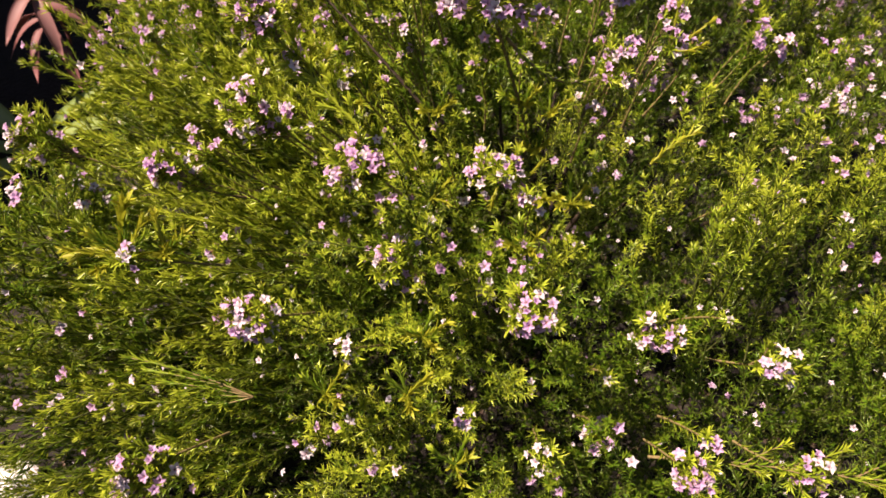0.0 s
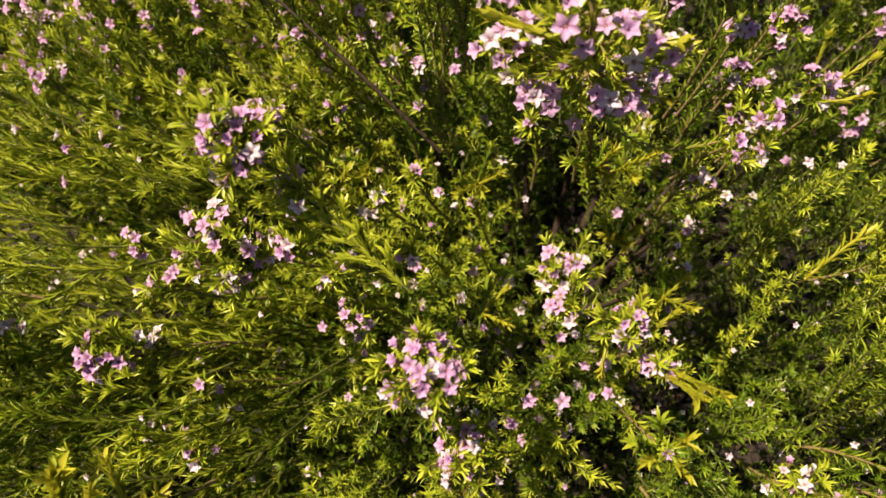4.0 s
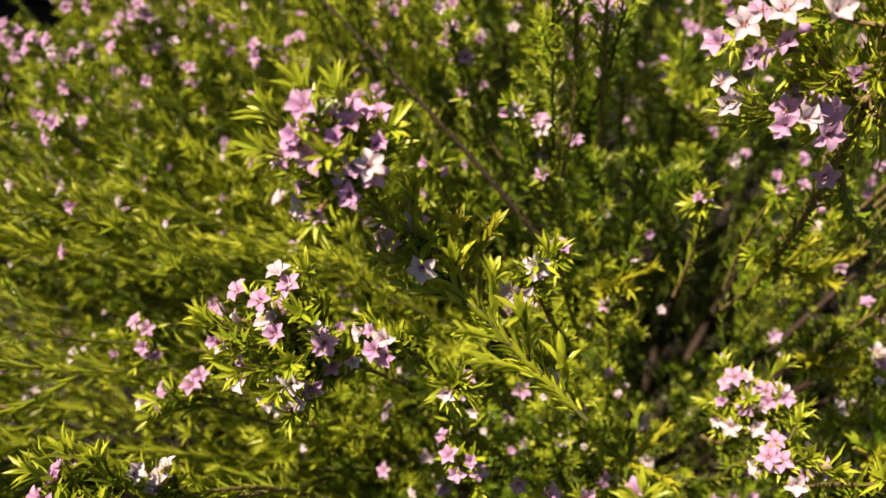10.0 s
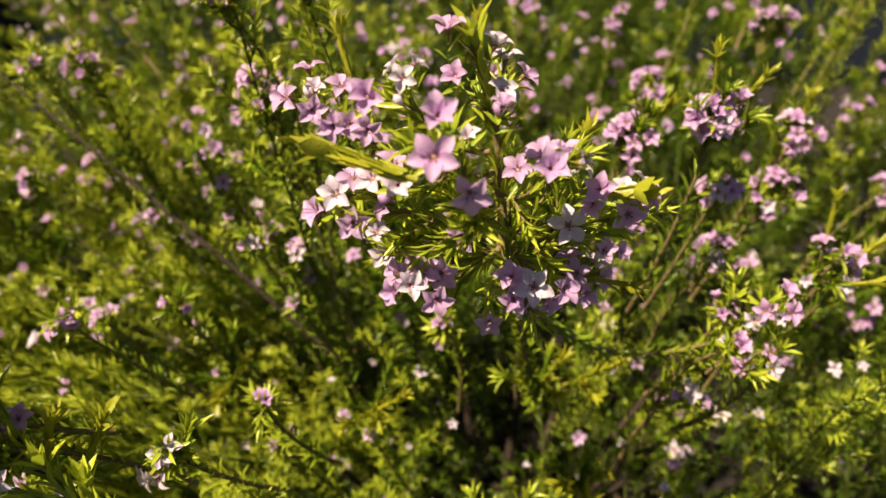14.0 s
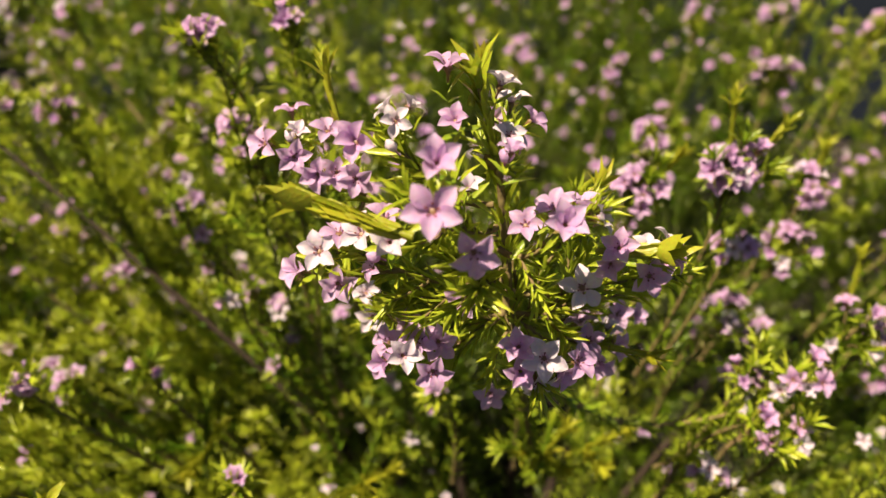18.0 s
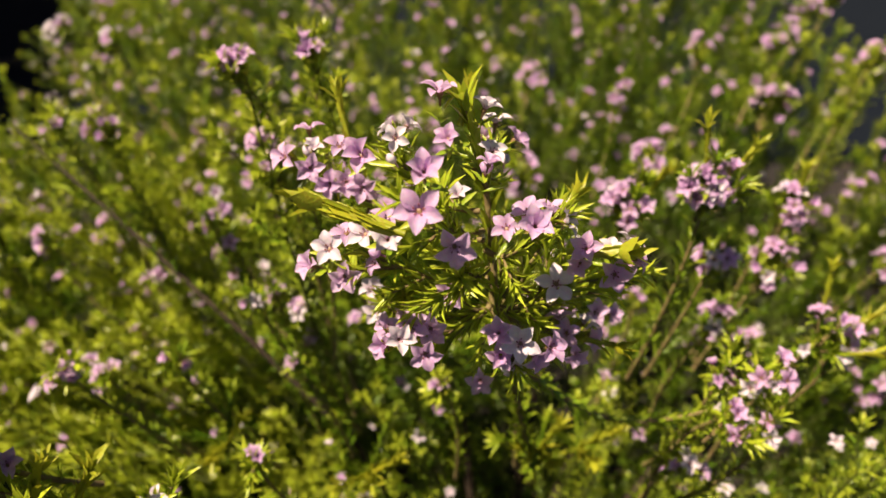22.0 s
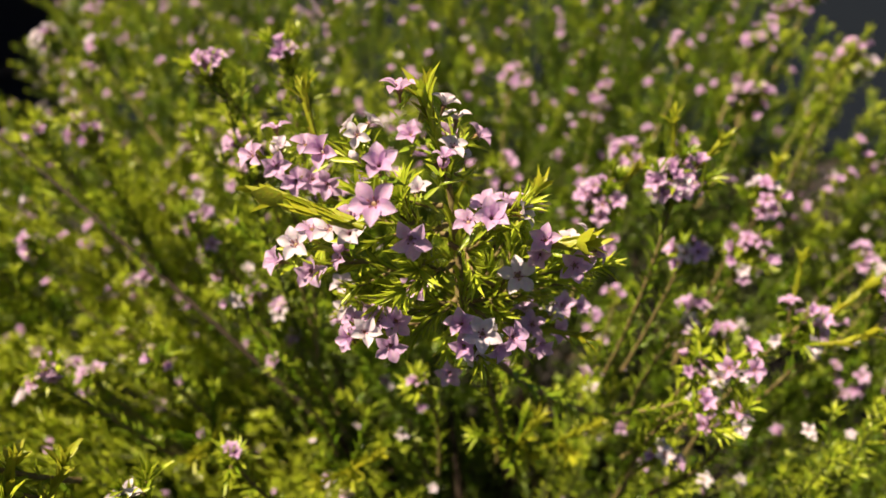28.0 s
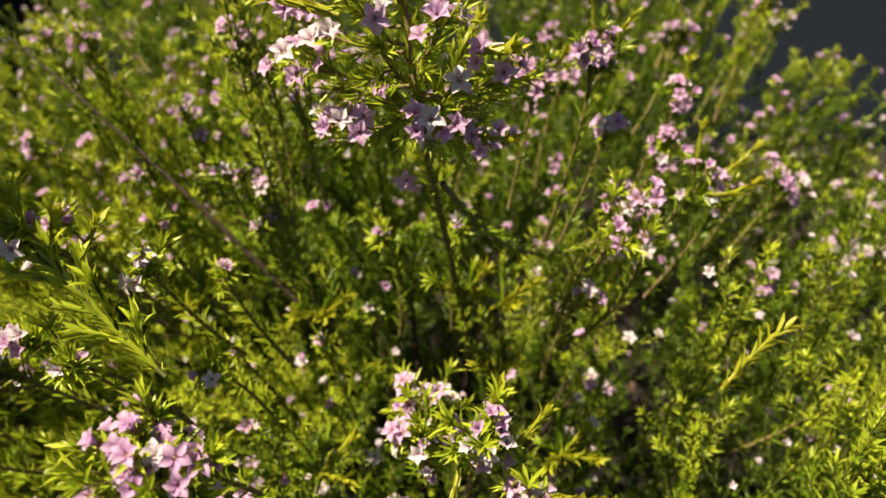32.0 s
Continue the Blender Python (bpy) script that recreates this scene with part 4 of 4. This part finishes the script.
spray(-0.020, 0.082, 0.277, 1, 0.0, 0.9)
spray(0.025, 0.064, 0.341, 1, 0.0, 0.8)
spray(0.109, 0.100, 0.340, 4, 0.009, 0.1)
spray(0.129, 0.106, 0.318, 3, 0.007, 0.2)
spray(0.145, 0.144, 0.340, 4, 0.009, 0.1)
spray(0.088, 0.145, 0.310, 3, 0.007, 0.1)
spray(0.218, 0.164, 0.319, 4, 0.009, 0.1)
spray(0.203, 0.122, 0.333, 4, 0.009, 0.1)
spray(-0.365, 0.125, 0.300, 5, 0.014, 0.3)
spray(-0.330, 0.165, 0.322, 5, 0.014, 0.3)
spray(-0.300, 0.105, 0.322, 4, 0.012, 0.4)
spray(-0.385, 0.215, 0.300, 6, 0.016, 0.3)
spray(-0.340, 0.235, 0.325, 5, 0.014, 0.3)
spray(-0.290, 0.190, 0.335, 4, 0.012, 0.2)
spray(0.289, 0.347, 0.348, 5, 0.014, 0.2)
spray(0.250, 0.400, 0.372, 6, 0.014, 0.1)
spray(0.285, 0.440, 0.366, 5, 0.014, 0.3)
spray(0.215, 0.350, 0.372, 6, 0.014, 0.1)
spray(0.160, 0.340, 0.366, 5, 0.012, 0.1)
spray(0.240, 0.300, 0.345, 5, 0.012, 0.2)
spray(0.095, 0.285, 0.361, 4, 0.009, 0.2)
spray(0.030, 0.200, 0.352, 4, 0.012, 0.2)
spray(0.040, 0.300, 0.360, 5, 0.014, 0.2)
spray(-0.030, 0.260, 0.352, 5, 0.014, 0.3)
shoot(main.ob, (0.130, 0.047, 0.370), (0.153, 0.043, 0.379), 0.0021, 0.009, 9.0, bow=-0.002)
shoot(main.ob, (0.134, 0.054, 0.370), (0.156, 0.062, 0.388), 0.0021, 0.009, 9.0)
shoot(main.ob, (0.129, 0.062, 0.372), (0.130, 0.070, 0.396), 0.0018, 0.008, 9.0)
shoot(main.ob, (0.138, 0.122, 0.386), (0.139, 0.124, 0.404), 0.0022, 0.008, 12.0)
shoot(main.ob, (0.078, 0.070, 0.428), (0.075, 0.074, 0.450), 0.0016, 0.008, 12.0)
shoot(main.ob, (0.084, 0.070, 0.426), (0.096, 0.072, 0.442), 0.0018, 0.008, 16.0)
shoot(main.ob, (0.062, 0.090, 0.400), (0.074, 0.092, 0.420), 0.0018, 0.008, 12.0)
shoot(main.ob, (0.116, -0.036, 0.338), (0.147, -0.016, 0.356), 0.0016, 0.0085, 34.0, YOUNG, 0.003)
shoot(main.ob, (-0.197, -0.154, 0.345), (-0.182, -0.145, 0.388), 0.0036, 0.014, 14.0)
shoot(main.ob, (-0.197, -0.154, 0.345), (-0.236, -0.157, 0.340), 0.0036, 0.014, 12.0, bow=0.003)
shoot(main.ob, (-0.122, -0.034, 0.425), (-0.120, -0.023, 0.440), 0.0022, 0.009, 9.0)
shoot(main.ob, (-0.105, -0.040, 0.395), (-0.098, -0.034, 0.417), 0.0020, 0.009, 9.0)
shoot(main.ob, (-0.098, -0.036, 0.392), (-0.088, -0.030, 0.412), 0.0020, 0.009, 9.0)

# leafy columns that carry the sprays behind the tall one
for x, y, z, lean, long, youth_light in ((-0.056, 0.108, 0.452, 0.9, 0.11, 1.1), (-0.075, 0.092, 0.452, 1.0, 0.12, 1.1), (-0.176, 0.180, 0.382, 1.4, 0.09, 1.3), (-0.168, 0.172, 0.378, 1.2, 0.08, 1.3),
                                 (-0.191, 0.165, 0.396, 1.4, 0.09, 1.3), (0.248, 0.292, 0.376, 0.8, 0.08, 1.5), (0.258, 0.290, 0.370, 1.2, 0.08, 1.5), (0.241, 0.295, 0.366, 0.5, 0.08, 1.3)):
    main.plume((x, y, z), main.way((x, y, z), lean), long, lean=52.0, gap=0.0012, size=0.0090, wide=0.0015, apart=True, youth_light=youth_light, low=0.6)


# tufts of young growth in the front of the shrub
def young_tuft(x, y, z, n, fan=0.9, reach=0.024):
    base = np.array((x, y, z))
    TIPS.append((x, y, z + 0.01))
    for k in range(n):
        a = k * 2.4 + rng.random()
        d = unit(np.array([fan * math.cos(a) - 0.1, fan * math.sin(a) - 0.25, 0.8]))
        shoot(main.ob, base - d * 0.008, base + d * reach * rng.uniform(0.7, 1.25), 0.0017, 0.0095, 24.0, LEAF if k % 2 else YOUNG)


young_tuft(-0.187, -0.162, 0.352, 8, 1.0, 0.033)
young_tuft(-0.170, -0.150, 0.345, 7, 1.0, 0.028)
spray(-0.182, -0.168, 0.358, 3, 0.008, 0.1, tall=1.0)
young_tuft(-0.015, -0.165, 0.305, 6)
spray(-0.020, -0.160, 0.296, 1, 0.0, 0.0)
young_tuft(0.041, -0.118, 0.335, 5, 0.5, 0.028)
spray(0.040, -0.121, 0.345, 1, 0.0, 0.0)
young_tuft(-0.019, -0.199, 0.295, 4)
young_tuft(-0.069, -0.199, 0.285, 4)
young_tuft(-0.033, -0.029, 0.284, 4, 1.6)
young_tuft(0.012, -0.226, 0.268, 4)
young_tuft(0.041, 0.010, 0.300, 5, 0.5, 0.026)
young_tuft(-0.036, 0.037, 0.312, 5)
young_tuft(0.029, 0.045, 0.318, 5)
young_tuft(0.048, 0.060, 0.300, 4)
young_tuft(0.070, -0.010, 0.270, 5)
young_tuft(-0.100, 0.060, 0.300, 4)

# a bough reaching out low over the front, and a pale drooping fan beside it
bough = curve((0.13, -0.18, 0.215), (0.262, -0.198, 0.255), (0, 0, 0.004), 10)
rows, curves = [leaves_on(bough, 0.1, 0.0011, 0.0095, 42.0, 0.0013, young=0.8, low=0.4)], [(bough, 0.0012, 0.0005)]
for k in range(6):
    p, d = along_curve(bough, np.array([0.3 + 0.11 * k]))
    q = curve(p[0], p[0] + d[0] * 0.022 + np.array([0, -0.010 * (-1) ** k, 0.010]), (0, 0, 0.001), 5)
    curves.append((q, 0.0006, 0.0003))
    rows.append(leaves_on(q, 0.1, 0.0012, 0.0085, 38.0, 0.0012, tuft=8, young=1.1, low=0.5))
leafy_branch(main, curves, rows, "low bough reaching sideways over the front")
rows, curves = [], []
for k in range(5):
    q = curve((-0.128, -0.186, 0.246), (-0.210 + 0.012 * k, -0.178 - 0.004 * k, 0.264 - 0.006 * k), (0, 0, 0.006 - 0.002 * k), 9)
    curves.append((q, 0.0007, 0.0003))
    rows.append(leaves_on(q, 0.15, 0.0013, 0.0105, 22.0, 0.0011, tuft=8, young=0.7, low=0.5))
leafy_branch(main, curves, rows, "pale drooping fan of fine needle twigs")
for k in range(5):
    main.plume((0.188 + rng.normal(0, 0.010), -0.045 + rng.normal(0, 0.010), 0.345 - 0.010 * k), (0.1, 0.1, 1.0), 0.11, gap=0.0011, size=0.0095, wide=0.0013, apart=True, youth_light=1.2, low=0.5)


# a twig close to the front with broad pale young leaves standing on its upper side
q = np.array([(-0.0643, -0.0687, 0.3786), (-0.0821, -0.0559, 0.3872), (-0.0961, -0.0456, 0.3958), (-0.1082, -0.0378, 0.4010), (-0.1135, -0.0346, 0.4035)])
rows = [leaves_on(q, 0.02, 0.0006, 0.0095, 32.0, 0.0014, tuft=8, young=1.2, low=1.0)]
curves = [(q, 0.0008, 0.0005)]
for k in range(9):
    p, d = along_curve(q, np.array([0.12 + 0.095 * k]))
    up = unit(np.array([0.10 + 0.05 * math.sin(k * 2.0), 0.15 * math.cos(k * 1.7), 1.0]) + d[0] * 0.35)
    if k % 2:
        up = unit(d[0] + np.array([-0.3, -0.35, -0.15]))
    e = curve(p[0], p[0] + up * (0.010 + 0.004 * (k % 3)), (0, 0, 0.0006), 5)
    curves.append((e, 0.0006, 0.0003))
    rows.append(leaves_on(e, 0.05, 0.0011, 0.0100, 17.0, 0.0019, tuft=5, young=1.4, low=1.0))
front_twig = leafy_branch(main, curves, rows, "low twig with broad pale young leaves", GREEN_TWIG)
for u, face in (((0.0, 0.0, 0.002), (-0.2, -0.6, 0.7)), ((-0.004, 0.002, -0.002), (-0.6, -0.5, 0.5)), ((0.003, 0.003, 0.003), (0.3, -0.3, 0.9))):
    flower(front_twig, q[-1] + np.array(u), np.array(face), 0.0045)


# a bare-looking branch with short needles, running out of the tall spray's foot
q = np.array([(0.016, 0.018, 0.392), (0.030, 0.028, 0.368), (0.046, 0.033, 0.352), (0.060, 0.034, 0.347), (0.074, 0.033, 0.351), (0.084, 0.030, 0.359)])
leafy_branch(main, [(q, 0.0013, 0.0006)], [leaves_on(q, 0.12, 0.0007, 0.0068, 46.0, 0.0013, tuft=10, young=0.8, low=0.6)], "thin branch with short needle leaves")


# the old wood
def old_branch(points, r0, r1, label=""):
    pts = np.array(points, float)
    s = np.linspace(0, 1, 14)
    p, _ = along_curve(pts, s)
    p[1:-1] = (p[:-2] + 2 * p[1:-1] + p[2:]) / 4
    v, f = tube(p, r0, r1, 8)
    return part("branch", mesh_of("branch", v, f, None, BARK), main.ob, label)


long_twig = curve((-0.06, 0.095, 0.27), (-0.205, 0.157, 0.398), (0.004, -0.006, 0.006), 12)
leafy_branch(main, [(long_twig, 0.0017, 0.0007)], [leaves_on(long_twig, 0.05, 0.0022, 0.0080, 48.0, 0.0013)], "long dark branch with sparse needle leaves", BARK)
for k in range(16):
    a = k * 2.4
    c, s = math.cos(a), math.sin(a)
    r = 0.10 + 0.08 * rng.random()
    old_branch((main.foot + [0.012 * c, 0.012 * s, -0.01], main.foot + [0.4 * r * c, 0.4 * r * s, 0.12], main.foot + [0.7 * r * c, 0.7 * r * s, 0.215]), 0.0050, 0.0014)

fill_main()
fill_round(right, 0.15, 0.325, 130, 0.7)
fill_round(left, 0.12, 0.33, 80, 0.45)
fill_round(rear, 0.20, 0.34, 150, 0.65)


main.close(280)
right.close(30)
left.close(24)
rear.close(24)

# ---- other things in the bed ----
def broad_leaf(length, wide, droop, n=8):
    """A broad drooping leaf along +x, folded at the midrib, with thickness."""
    v, al = [], []
    for top in (0, 1):
        for i in range(n + 1):
            t = i / n
            w = wide * (math.sin(math.pi * min(1, t * 0.94 + 0.06)) ** 0.7) * 0.5
            for s in (-1, -0.5, 0, 0.5, 1):
                v.append((length * t, w * s, -droop * t * t + abs(s) * w * 0.35 - 0.0008 * top))
                al.append(t)
    m = 5 * (n + 1)
    f = [(5 * i + k, 5 * i + k + 1, 5 * i + 6 + k, 5 * i + 5 + k) for i in range(n) for k in range(4)]
    f += [tuple(j + m for j in reversed(q)) for q in f]
    rim = [5 * i for i in range(n + 1)] + [5 * n + k for k in range(1, 5)] + [5 * i + 4 for i in range(n - 1, -1, -1)] + [3, 2, 1]
    f += [(rim[i], rim[i - 1], rim[i - 1] + m, rim[i] + m) for i in range(len(rim))]
    return np.array(v), f, np.array(al)


def red_plant():
    ob = tagged(new("red_leaved_plant"), "small plant of drooping dull red leaves on a dark stem", "plant")
    ob.location = (-0.625, 0.375, 0.0)
    v, f = tube(curve((0, 0, -0.01), (0.01, -0.01, 0.19), (0.005, 0, 0), 9), 0.004, 0.002, 7)
    part("stem", mesh_of("stem", v, f, None, BARK), ob)
    for k in range(9):
        me = mesh_of("leaf", *broad_leaf(0.060 + 0.01 * (k % 3), 0.017, 0.045), RED)
        p = part("leaf", me, ob)
        p.matrix_basis = pose(0.01, -0.01, 0.20 - 0.006 * k, rng.normal(0, 12), 15 + rng.normal(0, 12), -100 + 52 * k)
    return ob


def strap_plant():
    ob = tagged(new("strap_leaved_plant"), "arching broad green strap leaves close to the ground", "plant")
    ob.location = (-0.66, 0.275, 0.0)
    for k, (turn, lift, length) in enumerate(((-3, -42, 0.26), (24, -50, 0.20), (150, -45, 0.16), (205, -40, 0.16), (-100, -30, 0.12))):
        me = mesh_of("leaf", *broad_leaf(length, 0.032, length * 0.42, 12), STRAP)
        p = part("leaf", me, ob)
        p.matrix_basis = pose(0.0, 0.0, 0.0, rng.normal(0, 6), lift, turn)
    return ob


def stone(x, y, r):
    bm = bmesh.new()
    bmesh.ops.create_icosphere(bm, subdivisions=3, radius=r)
    for q in bm.verts:
        k = 1 + 0.25 * noise.noise(q.co * (1.2 / r))
        q.co = Vector((q.co.x * k * 1.2, q.co.y * k, q.co.z * k * 0.6))
    me = bpy.data.meshes.new("stone")
    bm.to_mesh(me)
    bm.free()
    me.polygons.foreach_set("use_smooth", np.ones(len(me.polygons), bool))
    me.materials.append(STONE)
    ob = new("stone", me)
    ob.location = (x, y, r * 0.5)
    return tagged(ob, "pale whitish rounded stone on the soil", "stone")


def hose():
    pts = curve((0.18, 0.62, 0.012), (0.62, 0.52, 0.015), (0.0, -0.03, 0.06), 20)
    v, f = tube(pts, 0.0035, 0.0035, 8)
    return tagged(new("irrigation_hose", mesh_of("irrigation_hose", v, f, None, RUBBER)), "thin black rubber irrigation hose lying across the bed", "hose")


def stick():
    pts = curve((-0.95, 1.02, 0.05), (-0.42, 1.06, 0.05), (0.0, 0.01, 0.008), 12)
    v, f = tube(pts, 0.007, 0.005, 8)
    return tagged(new("fallen_stick", mesh_of("fallen_stick", v, f, None, BARK)), "reddish-brown dry stick lying on the paving", "stick")


def litter():
    """Dry fallen leaves and twigs on the soil."""
    n = 1600
    o = np.stack([rng.uniform(-0.6, 0.7, n), rng.uniform(-0.45, 0.78, n), rng.uniform(0.012, 0.03, n)], 1)
    d = np.stack([rng.normal(0, 1, n), rng.normal(0, 1, n), rng.normal(0, 0.15, n)], 1)
    v, f, al = blades(o, d, np.tile([0.0, 0.1, 1.0], (n, 1)), rng.uniform(0.006, 0.022, n), rng.uniform(0.002, 0.007, n), rng.random(n))
    return tagged(new("leaf_litter", tri_mesh("leaf_litter", v, f, al, DRY)), "brown dry leaf litter scattered on the soil", "litter", kind="stuff")


red_plant()
strap_plant()
stone(-0.425, -0.185, 0.024)
hose()
stick()
litter()
